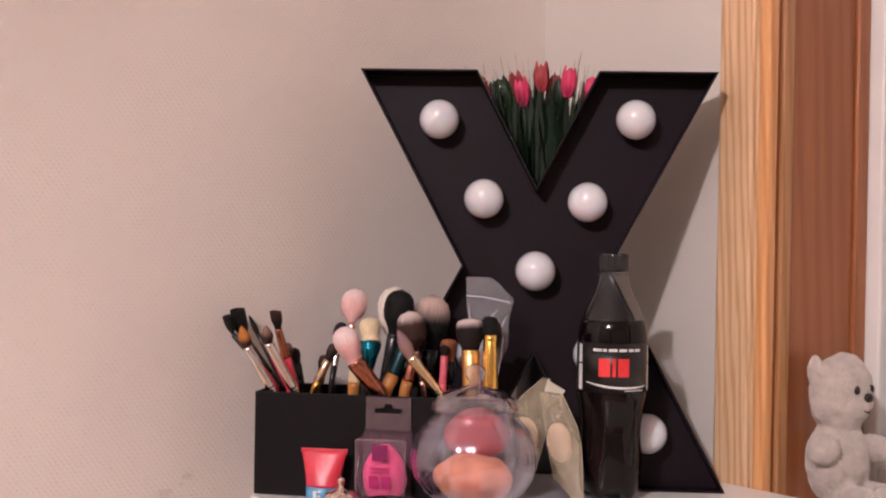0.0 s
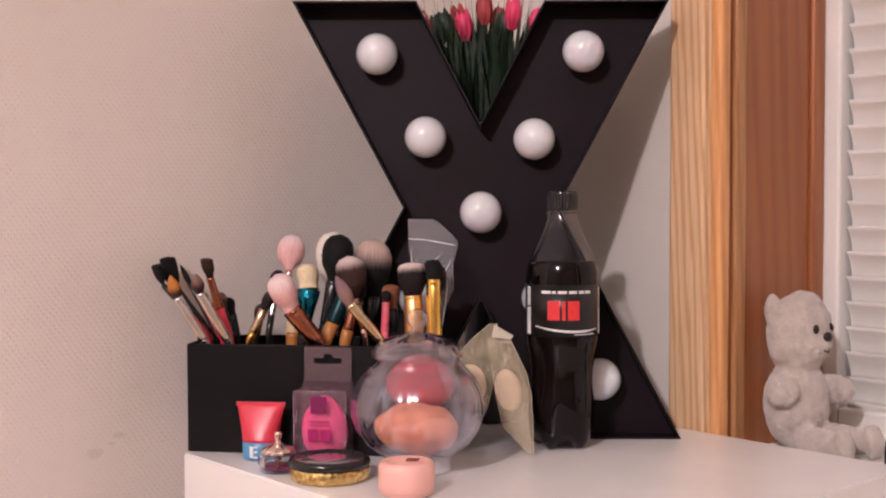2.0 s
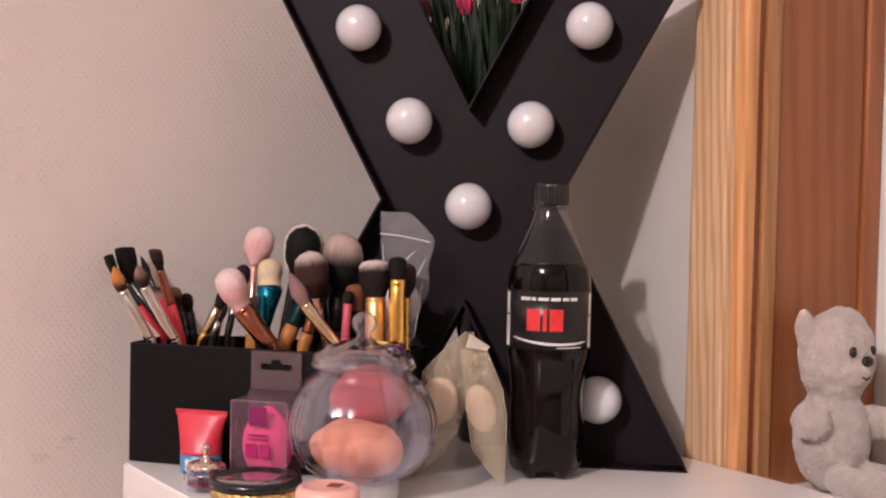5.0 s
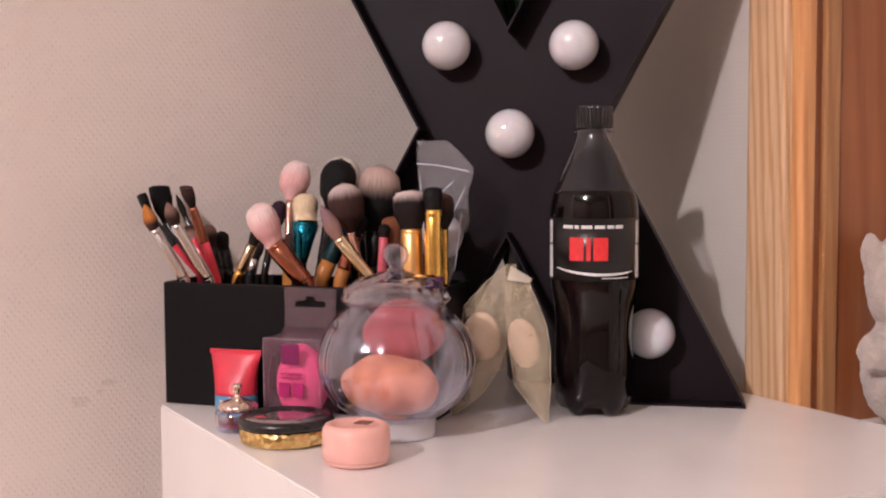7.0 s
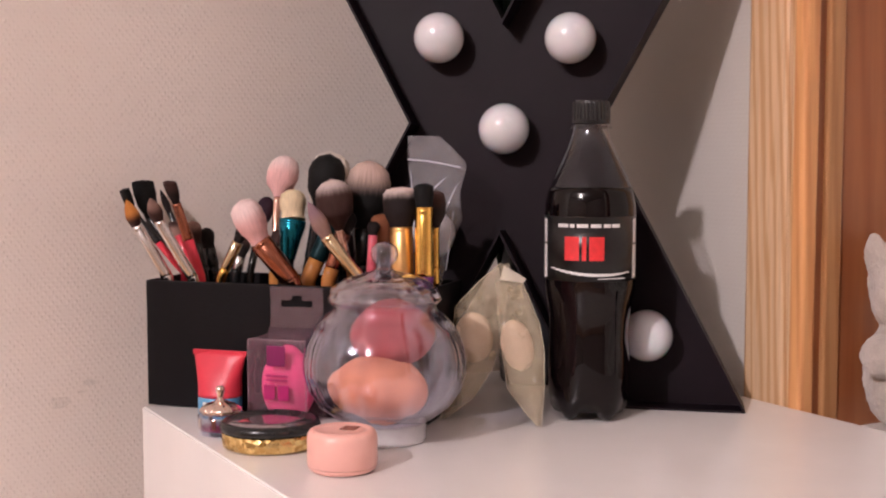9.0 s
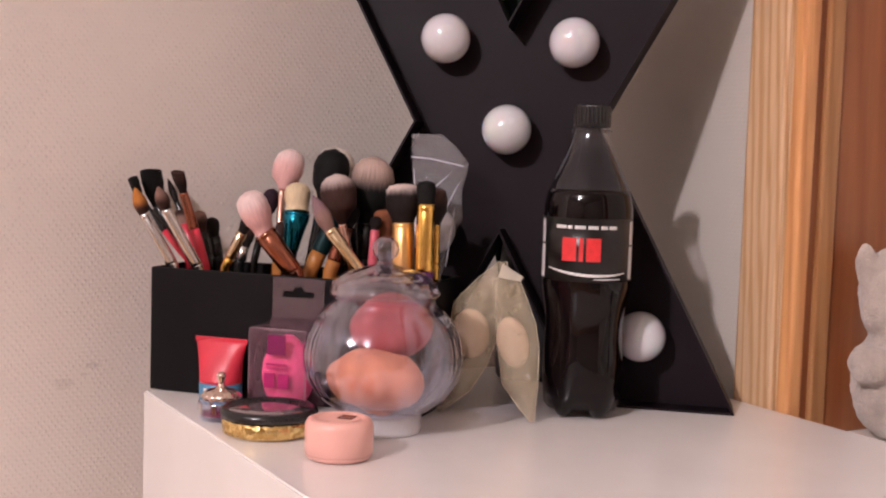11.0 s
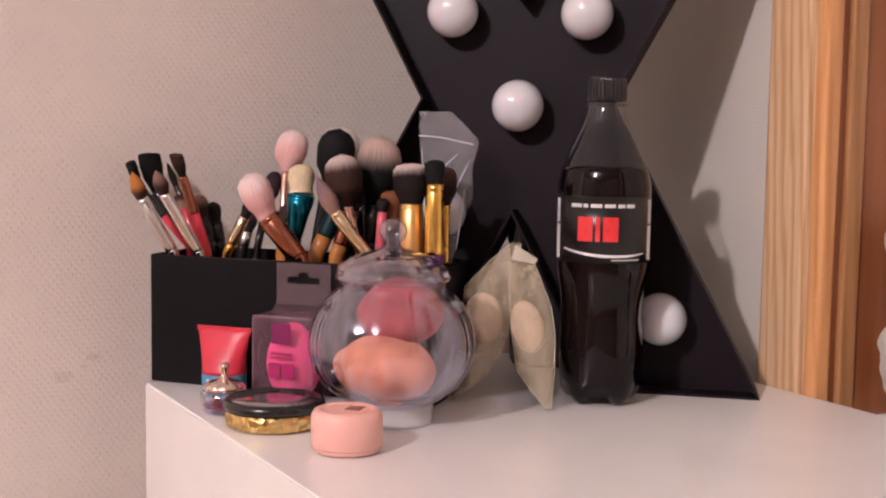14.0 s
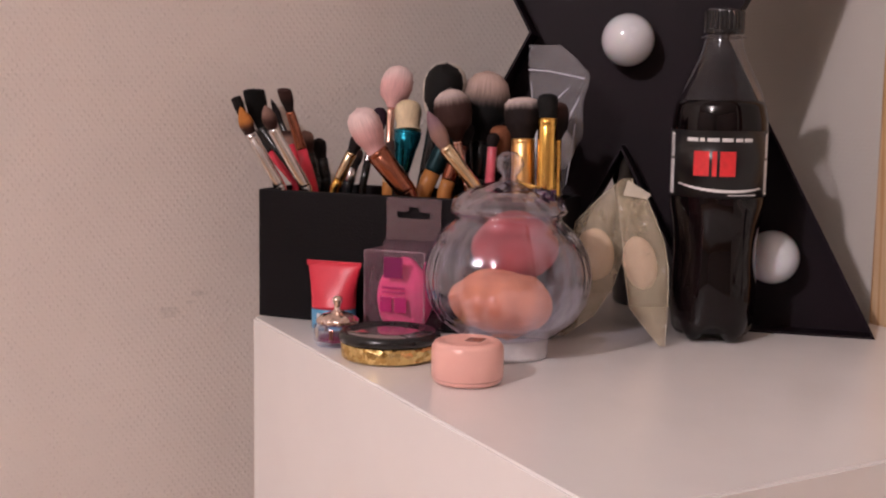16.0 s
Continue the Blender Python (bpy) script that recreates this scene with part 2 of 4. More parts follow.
def clear_film(name, color, opacity, rough=0.12):
    """Thin clear plastic: mostly see-through, with a gloss."""
    m = bpy.data.materials.new(name)
    m.use_nodes = True
    nt = m.node_tree
    b = nt.nodes["Principled BSDF"]
    b.inputs["Base Color"].default_value = (*color, 1)
    b.inputs["Roughness"].default_value = rough
    tc = nt.nodes.new("ShaderNodeTexCoord")
    n = nt.nodes.new("ShaderNodeTexNoise")
    n.inputs["Scale"].default_value, n.inputs["Detail"].default_value = 55, 3
    nt.links.new(tc.outputs["Object"], n.inputs["Vector"])
    bp = nt.nodes.new("ShaderNodeBump")
    bp.inputs["Strength"].default_value, bp.inputs["Distance"].default_value = 0.4, 0.003
    nt.links.new(n.outputs["Fac"], bp.inputs["Height"])
    nt.links.new(bp.outputs["Normal"], b.inputs["Normal"])
    tr = nt.nodes.new("ShaderNodeBsdfTransparent")
    mix = nt.nodes.new("ShaderNodeMixShader")
    lw = nt.nodes.new("ShaderNodeMapRange")
    lw.inputs["To Min"].default_value, lw.inputs["To Max"].default_value = opacity * 0.7, min(1, opacity * 1.3)
    nt.links.new(n.outputs["Fac"], lw.inputs["Value"])
    nt.links.new(lw.outputs["Result"], mix.inputs[0])
    nt.links.new(tr.outputs[0], mix.inputs[1])
    nt.links.new(b.outputs[0], mix.inputs[2])
    nt.links.new(mix.outputs[0], nt.nodes["Material Output"].inputs[0])
    return m


def thin_glass(name, tint, power=2.0, rough=0.085, least=0.075, most=0.95, sheen=(0.88, 0.93, 1.0)):
    """Clear walls: see-through with a Fresnel gloss."""
    m = bpy.data.materials.new(name)
    m.use_nodes = True
    nt = m.node_tree
    nt.nodes.remove(nt.nodes["Principled BSDF"])
    tr = nt.nodes.new("ShaderNodeBsdfTransparent")
    tr.inputs[0].default_value = (*tint, 1)
    gl = nt.nodes.new("ShaderNodeBsdfGlossy")
    gl.inputs["Roughness"].default_value = rough
    gl.inputs["Color"].default_value = (*sheen, 1)
    lw = nt.nodes.new("ShaderNodeLayerWeight")
    lw.inputs[0].default_value = 0.5
    pw = nt.nodes.new("ShaderNodeMath")
    pw.operation = "POWER"
    pw.inputs[1].default_value = power
    nt.links.new(lw.outputs["Facing"], pw.inputs[0])
    fr = nt.nodes.new("ShaderNodeMapRange")
    fr.inputs["To Min"].default_value, fr.inputs["To Max"].default_value = least, most
    nt.links.new(pw.outputs[0], fr.inputs["Value"])
    mix = nt.nodes.new("ShaderNodeMixShader")
    nt.links.new(fr.outputs[0], mix.inputs[0])
    nt.links.new(tr.outputs[0], mix.inputs[1])
    nt.links.new(gl.outputs[0], mix.inputs[2])
    nt.links.new(mix.outputs[0], nt.nodes["Material Output"].inputs[0])
    return m


M["thin_glass"] = thin_glass("thin_clear_glass", (0.975, 0.975, 1.0), 2.3, 0.03, 0.06, 0.9)
M["clear_plastic"] = thin_glass("clear_bottle_plastic", (0.90, 0.89, 0.89), 3.0, 0.07, 0.045, 0.6)
M["jar_glass"] = thin_glass("jar_glass", (0.955, 0.955, 0.99), 2.1, 0.035, 0.08, 0.9, (0.90, 0.89, 1.0))
M["lid_glass"] = thin_glass("lid_glass", (0.95, 0.95, 0.985), 1.6, 0.03, 0.10, 0.9, (0.92, 0.91, 1.0))
M["film"] = clear_film("clear_film", (0.80, 0.79, 0.84), 0.13, 0.04)
M["film_cream"] = clear_film("cream_film", (0.74, 0.63, 0.45), 0.34, 0.10)
M["film_seam"] = clear_film("cream_film_seam", (0.90, 0.82, 0.68), 0.45, 0.3)
M["film_box"] = clear_film("clear_box_film", (0.86, 0.52, 0.64), 0.055, 0.04)
M["scuff"] = clear_film("scuff_stain", (0.34, 0.26, 0.20), 0.09, 0.8)
M["foot_glass"] = clear_film("cloudy_glass", (0.92, 0.90, 0.91), 0.46, 0.06)
# paler film that draws highlights on the bag and brightens its zip seal
M["film_glint"] = clear_film("clear_film_glint", (0.84, 0.83, 0.90), 0.4, 0.1)
M["film_edge"] = clear_film("box_edge_film", (0.86, 0.62, 0.70), 0.2, 0.1)
# grey tab; the red in its colour imitates a reflection
M["film_tab_reddened"] = clear_film("hang_tab_film_reddened", (0.36, 0.25, 0.27), 0.2, 0.15)


def gold_flake():
    m = mat("gold_flake", (0.78, 0.48, 0.12), 0.25, 1.0)
    nt = m.node_tree
    b = nt.nodes["Principled BSDF"]
    tc = nt.nodes.new("ShaderNodeTexCoord")
    vo = nt.nodes.new("ShaderNodeTexVoronoi")
    vo.inputs["Scale"].default_value = 330
    nt.links.new(tc.outputs["Object"], vo.inputs["Vector"])
    r = nt.nodes.new("ShaderNodeValToRGB")
    r.color_ramp.elements[0].color, r.color_ramp.elements[1].color = (0.95, 0.74, 0.34, 1), (0.50, 0.30, 0.09, 1)
    sp = nt.nodes.new("ShaderNodeSeparateColor")
    nt.links.new(vo.outputs["Color"], sp.inputs[0])
    nt.links.new(sp.outputs[0], r.inputs["Fac"])
    nt.links.new(r.outputs["Color"], b.inputs["Base Color"])
    bp = nt.nodes.new("ShaderNodeBump")
    bp.inputs["Strength"].default_value, bp.inputs["Distance"].default_value = 0.5, 0.001
    nt.links.new(vo.outputs["Distance"], bp.inputs["Height"])
    nt.links.new(bp.outputs["Normal"], b.inputs["Normal"])
    return m


M["gold_flake"] = gold_flake()
M["mirror_brown"] = mat("shiny_brown_foil", (0.22, 0.11, 0.10), 0.12, 0.7, var=0.15, scale=90)
M["mirror_film"] = mat("shiny_window", (0.42, 0.36, 0.38), 0.05, 0.85, var=0.05, scale=30)


# ---- mesh helpers ----
def part(name, bm, material, parent=None, label="", smooth=False):
    me = bpy.data.meshes.new(name)
    bmesh.ops.recalc_face_normals(bm, faces=bm.faces)
    bm.to_mesh(me)
    bm.free()
    for poly in me.polygons:
        poly.use_smooth = smooth
    if material:
        me.materials.append(M[material])
    ob = new(name, me)
    if parent:
        ob.parent = parent
    if label:
        ob["label"] = label
    return ob


def thing(name, m, label, category, group=""):
    ob = new(name)
    ob.empty_display_size = 0.02
    ob.matrix_world = m
    return tagged(ob, label, category, group)


def box(x0, x1, y0, y1, z0, z1, bevel=0.0, seg=2, bm=None):
    own = bmesh.new()
    bmesh.ops.create_cube(own, size=1)
    for v in own.verts:
        v.co = Vector(((x0 + x1) / 2 + v.co.x * (x1 - x0), (y0 + y1) / 2 + v.co.y * (y1 - y0), (z0 + z1) / 2 + v.co.z * (z1 - z0)))
    if bevel:
        bmesh.ops.bevel(own, geom=own.edges[:], offset=bevel, segments=seg, affect="EDGES", profile=0.5)
    if bm is None:
        return own
    return merge(bm, own)


def merge(bm, other, m=None):
    if m is not None:
        bmesh.ops.transform(other, matrix=m, verts=other.verts)
    me = bpy.data.meshes.new("join")
    other.to_mesh(me)
    other.free()
    bm.from_mesh(me)
    bpy.data.meshes.remove(me)
    return bm


def lathe(profile, n=48, ripple=0.0, lobes=0, span=None):
    """A turned body from (radius, height) pairs."""
    bm = bmesh.new()
    rings = []
    for r, z in profile:
        if r < 1e-5:
            rings.append([bm.verts.new((0, 0, z))])
        else:
            ring = []
            for i in range(n):
                a = 2 * math.pi * i / n
                k = r * (1 + ripple * math.cos(lobes * a)) if lobes else r
                ring.append(bm.verts.new((k * math.cos(a), k * math.sin(a), z)))
            rings.append(ring)
    for a, b in zip(rings, rings[1:]):
        if len(a) == 1 and len(b) == 1:
            continue
        for i in range(n):
            j = (i + 1) % n
            if len(a) == 1:
                bm.faces.new((a[0], b[i], b[j]))
            elif len(b) == 1:
                bm.faces.new((a[i], a[j], b[0]))
            else:
                bm.faces.new((a[i], a[j], b[j], b[i]))
    return bm


def tube(points, radii, n=14):
    """A round rod through points, closed at both ends."""
    bm = bmesh.new()
    pts = [Vector(p) for p in points]
    rings = []
    side = None
    for i, p in enumerate(pts):
        d = (pts[min(i + 1, len(pts) - 1)] - pts[max(i - 1, 0)]).normalized()
        if side is None:
            side = d.orthogonal().normalized()
        side = (side - d * side.dot(d)).normalized()
        up = d.cross(side)
        rings.append([bm.verts.new(p + (side * math.cos(2 * math.pi * k / n) + up * math.sin(2 * math.pi * k / n)) * radii[i]) for k in range(n)])
    for a, b in zip(rings, rings[1:]):
        for k in range(n):
            bm.faces.new((a[k], a[(k + 1) % n], b[(k + 1) % n], b[k]))
    bm.faces.new(rings[0][::-1])
    bm.faces.new(rings[-1])
    return bm


def blob(sx, sy, sz, m=None, bumps=0.0, freq=40.0, seg=24, seed=0.0):
    bm = bmesh.new()
    bmesh.ops.create_uvsphere(bm, u_segments=seg, v_segments=seg // 2 + 2, radius=1)
    for v in bm.verts:
        k = 1 + bumps * noise.noise(Vector((v.co.x * sx, v.co.y * sy, v.co.z * sz)) * freq + Vector((seed, seed, seed)))
        v.co = Vector((v.co.x * sx * k, v.co.y * sy * k, v.co.z * sz * k))
    if m is not None:
        bmesh.ops.transform(bm, matrix=m, verts=bm.verts)
    return bm


def prism(outline, y0, y1):
    """An outline in x and z, given depth along y."""
    bm = bmesh.new()
    f = [bm.verts.new((x, y0, z)) for x, z in outline]
    k = [bm.verts.new((x, y1, z)) for x, z in outline]
    bm.faces.new(f)
    bm.faces.new(k[::-1])
    n = len(f)
    for i in range(n):
        j = (i + 1) % n
        bm.faces.new((f[j], f[i], k[i], k[j]))
    return bm


# ---- the room ----
def structure(name, bm, material, m=TURNED, label="", category=""):
    ob = part(name, bm, material)
    ob.matrix_world = m
    return tagged(ob, label, category, kind="structure")


W1, W2 = -1.018, 1.13           # faces of the long wall and of the window wall
U0, U1, Z0, Z1 = -0.679, 0.52, 0.760, 2.05   # the window's opening
FAR_U, FAR_V, HIGH = 3.6, -3.7, 2.66
structure("floor", box(W1 - 0.1, FAR_U + 0.1, FAR_V - 0.1, W2 + 0.2, -0.1, 0), "floor", label="brown wooden board floor of the bedroom", category="floor")
structure("ceiling", box(W1 - 0.1, FAR_U + 0.1, FAR_V - 0.1, W2 + 0.2, HIGH, HIGH + 0.1), "ceiling", label="unseen painted ceiling, greyed to cut bounced light", category="ceiling")
structure("wall_west", box(W1 - 0.1, W1, FAR_V - 0.1, W2 + 0.2, 0, HIGH), "wall", label="beige painted woven-textured wallpaper wall, extra light put into its colour", category="wall")
# the east and south walls are out of view, darkened to deepen shadows
structure("wall_east", box(FAR_U, FAR_U + 0.1, FAR_V - 0.1, W2 + 0.2, 0, HIGH), "wall_far_dimmed", label="unseen far wall, coloured dark to cut bounced light", category="wall")
structure("wall_south", box(W1, FAR_U, FAR_V - 0.1, FAR_V, 0, HIGH), "wall_far_dimmed", label="unseen far wall, coloured dark to cut bounced light", category="wall")
bm = box(W1, U0, W2, W2 + 0.2, 0, HIGH)
box(U1, FAR_U, W2, W2 + 0.2, 0, HIGH, bm=bm)
box(U0, U1, W2, W2 + 0.2, 0, Z0 - 0.027, bm=bm)
box(U0, U1, W2, W2 + 0.2, Z1, HIGH, bm=bm)
structure("wall_north", bm, "wall_smooth_unlit", label="painted wall round the pine-framed window, without the long wall's added light", category="wall")
structure("baseboard", box(W1, W1 + 0.014, FAR_V, W2 - 0.015, 0, 0.07, 0.003), "pine", label="pine skirting board along the wall", category="skirting board")

# window: pine casing, deep pine reveal, white frame, glass and a closed blind
CAS = W2 - 0.018
window = thing("window_1", TURNED, "pine-cased window with a deep reveal and closed blind", "window")
window["kind"] = "structure"
part("window_casing", box(U0 - 0.056, U0 - 0.011, CAS, W2, Z0 - 0.08, Z1 + 0.06, 0.004), "pine", window, "light varnished pine casing board")
part("window_casing", box(U1 + 0.004, U1 + 0.062, CAS, W2, Z0 - 0.08, Z1 + 0.06, 0.004), "pine", window, "light varnished pine casing board")
part("window_casing", box(U0 - 0.004, U1 + 0.004, CAS, W2, Z1 + 0.003, Z1 + 0.06, 0.004), "pine", window)
part("casing_groove", box(U0 - 0.0105, U0 - 0.0035, CAS + 0.004, W2 - 0.0005, Z0 - 0.08, Z1 + 0.002), "pine", window, "shadowed groove beside the bead")
part("reveal_edge", box(U0 - 0.003, U0 + 0.011, CAS - 0.004, CAS + 0.012, Z0, Z1, 0.004, 3), "pine_edge", window, "rounded orange pine edge strip")
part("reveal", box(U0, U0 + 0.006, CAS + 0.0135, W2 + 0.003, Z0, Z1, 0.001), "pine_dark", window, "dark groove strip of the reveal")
part("reveal", box(U0, U0 + 0.010, W2 + 0.0035, W2 + 0.020, Z0, Z1, 0.002), "pine_yellow", window, "yellowish pine edge board of the reveal")
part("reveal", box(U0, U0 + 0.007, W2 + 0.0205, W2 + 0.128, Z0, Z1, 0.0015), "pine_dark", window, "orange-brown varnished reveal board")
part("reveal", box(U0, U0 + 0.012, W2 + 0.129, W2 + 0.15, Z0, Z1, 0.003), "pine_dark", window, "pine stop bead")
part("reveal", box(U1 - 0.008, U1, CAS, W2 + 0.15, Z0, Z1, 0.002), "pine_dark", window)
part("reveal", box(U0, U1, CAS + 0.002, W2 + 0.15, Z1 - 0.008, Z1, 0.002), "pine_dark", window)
part("window_sill", box(U0, U1, W2 - 0.02, W2 + 0.2, Z0 - 0.025, Z0, 0.006), "white_paint", window, "white painted sill board")
part("window_frame", box(U0 + 0.001, U0 + 0.028, W2 + 0.151, W2 + 0.19, Z0, Z1, 0.003), "white_paint", window, "white painted window frame")
part("window_frame", box(U1 - 0.028, U1 - 0.001, W2 + 0.151, W2 + 0.19, Z0, Z1, 0.003), "white_paint", window)
part("window_frame", box(U0 + 0.028, U1 - 0.028, W2 + 0.151, W2 + 0.19, Z0 + 0.001, Z0 + 0.03, 0.003), "white_paint", window)
part("window_frame", box(U0 + 0.028, U1 - 0.028, W2 + 0.151, W2 + 0.19, Z1 - 0.03, Z1 - 0.001, 0.003), "white_paint", window)
part("pane", box(U0 + 0.03, U1 - 0.03, W2 + 0.182, W2 + 0.186, Z0 + 0.03, Z1 - 0.03), "window_glass", window)

blind = thing("venetian_blind", TURNED, "closed white venetian blind hanging in the window", "blind")
slat_mesh = None
for i in range(49):
    z = Z0 + 0.022 + i * 0.0258
    if slat_mesh is None:
        bm = bmesh.new()
        rows = []
        for k in range(7):
            a = (k / 6 - 0.5)
            y, zz = 0.0035 * math.cos(a * math.pi) + a * 0.011, a * -0.029
            rows.append((bm.verts.new((U0 + 0.032, y, zz)), bm.verts.new((U1 - 0.032, y, zz)), bm.verts.new((U0 + 0.032, y + 0.0008, zz)), bm.verts.new((U1 - 0.032, y + 0.0008, zz))))
        for a, b in zip(rows, rows[1:]):
            bm.faces.new((a[0], a[1], b[1], b[0]))
            bm.faces.new((a[2], b[2], b[3], a[3]))
        bm.faces.new((rows[0][0], rows[0][2], rows[0][3], rows[0][1]))
        bm.faces.new((rows[-1][0], rows[-1][1], rows[-1][3], rows[-1][2]))
        slat = part("slat", bm, "blind", blind, smooth=True)
        slat_mesh = slat.data
    else:
        slat = new("slat", slat_mesh)
        slat.parent = blind
    slat.location = (0, W2 + 0.164, z)
part("head_rail", box(U0 + 0.032, U1 - 0.032, W2 + 0.152, W2 + 0.178, Z1 - 0.034, Z1 - 0.009, 0.002), "blind", blind)
part("bottom_rail", box(U0 + 0.032, U1 - 0.032, W2 + 0.157, W2 + 0.175, Z0 + 0.001, Z0 + 0.011, 0.002), "blind", blind)

# ceiling lamp behind the camera
lamp = thing("ceiling_lamp", pose(LAMP[0], LAMP[1], HIGH), "silver five-arm ceiling lamp with glowing opal globes", "lamp")
part("canopy", lathe([(0, -0.001), (0.05, -0.001), (0.045, -0.03), (0.008, -0.04), (0, -0.04)], 32), "white_paint", lamp, smooth=True)
part("rod", tube([(0, 0, -0.035), (0, 0, -0.1)], [0.006, 0.006], 8), "silver", lamp)
for i in range(5):
    a = 2 * math.pi * i / 5 + 0.3
    c, n = math.cos(a), math.sin(a)
    part("arm", tube([(0, 0, -0.06), (0.12 * c, 0.12 * n, -0.05), (0.25 * c, 0.25 * n, -0.11), (0.3 * c, 0.3 * n, -0.24)], [0.005] * 4, 8), "silver", lamp, smooth=True)
    part("lamp_globe", blob(0.05, 0.05, 0.05, pose(0.3 * c, 0.3 * n, -0.285)), "lit_opal", lamp, "glowing opal glass globe", True)

# ---- the white dresser ----
DU0, DU1, DV0, DV1 = -0.926, -0.4385, 0.679, 1.110
dresser = thing("dresser", TURNED, "white foil-covered narrow chest of drawers in the corner", "dresser")
bm = prism([(DV0, 0.002), (DV0, TOP), (DV1, TOP), (DV1, 0.002), (DV1 - 0.018, 0.002), (DV1 - 0.018, TOP - 0.022), (DV0 + 0.018, TOP - 0.022), (DV0 + 0.018, 0.002)], -DU1 + 0.0, -DU0)
bmesh.ops.bevel(bm, geom=bm.edges[:], offset=0.0014, segments=2, affect="EDGES")
bmesh.ops.transform(bm, matrix=pose(0, 0, 0, 0, 0, 90), verts=bm.verts)
part("body", bm, "white_foil", dresser)
part("back_panel", box(DU0, DU0 + 0.006, DV0 + 0.019, DV1 - 0.019, 0.03, TOP - 0.0225), "white_foil", dresser)
for i in range(4):
    z = 0.04 + i * 0.178
    part("drawer_front", box(DU1 - 0.0185, DU1 - 0.001, DV0 + 0.02, DV1 - 0.02, z, z + 0.175, 0.0012), "white_foil", dresser)
part("plinth", box(DU1 - 0.05, DU1 - 0.035, DV0 + 0.019, DV1 - 0.019, 0.002, 0.038), "white_foil", dresser)

# the front runs slightly askew to the wall
for piece in dresser.children:
    for v in piece.data.vertices:
        v.co.x -= 0.086 * (v.co.y - DV0) * (v.co.x - DU0) / (DU1 - DU0)

# ---- the black marquee letter ----
def x_outline():
    """Outline of the letter, mirrored about its upright axis."""
    right = [(0.0605, 0.4135), (0.178, 0.4135), (0.073, 0.2177), (0.188, 0), (0.069, 0)]
    return [(0, 0.297)] + right + [(0, 0.131)] + [(-x, z) for x, z in reversed(right)]


letter = thing("marquee_letter", pose(0.043, 1.222, TOP, -3.0, 0, 6.0), "black metal marquee letter with round white bulbs, standing upright", "decoration")
outer = x_outline()
DEPTH, FACE = 0.046, 0.030
part("back_panel", prism(outer, FACE, FACE + 0.002), "black_metal", letter)
bm = bmesh.new()
TH = 0.0016
n = len(outer)
pts = [Vector((x, 0, z)) for x, z in outer]
inner = []
for i in range(n):
    a, b, c = pts[i - 1], pts[i], pts[(i + 1) % n]
    d1, d2 = (b - a).normalized(), (c - b).normalized()
    n1, n2 = Vector((d1.z, 0, -d1.x)), Vector((d2.z, 0, -d2.x))
    h = (n1 + n2)
    inner.append(b + h * (TH / max(0.25, h.dot(n1))))
ring = [[bm.verts.new((p.x, y, p.z)) for p in src] for src, y in ((pts, 0), (pts, DEPTH), (inner, DEPTH), (inner, 0))]
for r in range(4):
    for i in range(n):
        j = (i + 1) % n
        bm.faces.new((ring[r][i], ring[r][j], ring[(r + 1) % 4][j], ring[(r + 1) % 4][i]))
part("rim", bm, "black_metal", letter, "raised black sheet-metal rim")
bulb_mesh = None
for bx, bz in ((-0.0985, 0.365), (0.0985, 0.367), (-0.0522, 0.2855), (0.0515, 0.2835), (0.0005, 0.2137), (-0.0575, 0.131), (0.0590, 0.132), (-0.114, 0.055), (0.1135, 0.055)):
    if bulb_mesh is None:
        bulb = part("bulb", lathe([(0, -0.0195), (0.004, -0.0192), (0.008, -0.018), (0.0125, -0.0152), (0.0165, -0.0108), (0.019, -0.005), (0.02, 0.001), (0.019, 0.007), (0.016, 0.013), (0.011, 0.0175), (0.008, 0.019), (0, 0.019)], 36), "opal", letter, "round white opal bulb", True)
        bulb.data.transform(pose(0, 0, 0, -90))
        bulb_mesh = bulb.data
    else:
        bulb = new("bulb", bulb_mesh)
        bulb.parent = letter
        bulb["label"] = "round white opal bulb"
    bulb.location = (bx, FACE - 0.0185, bz)

# ---- the brush box ----
BX0, BX1, BY0, BY1, BZ = -0.212, 0.017, 1.131, 1.211, 0.0972
brush_box = thing("brush_box", pose((BX0 + BX1) / 2, BY0, TOP, 0, 0, -1.0), "open matt black card box full of make-up brushes", "box")
w = (BX1 - BX0) / 2
part("front", box(-w, w, 0, 0.003, 0.0005, BZ, 0.001), "black_card", brush_box)
part("back", box(-w, w, BY1 - BY0 - 0.003, BY1 - BY0, 0.0005, BZ, 0.001), "black_card", brush_box)
part("side", box(-w, -w + 0.003, 0.0035, BY1 - BY0 - 0.0035, 0.0005, BZ, 0.001), "black_card", brush_box)
part("side", box(w - 0.003, w, 0.0035, BY1 - BY0 - 0.0035, 0.0005, BZ, 0.001), "black_card", brush_box)
part("bottom", box(-w + 0.0035, w - 0.0035, 0.0035, BY1 - BY0 - 0.0035, 0.0005, 0.003), "black_card", brush_box)


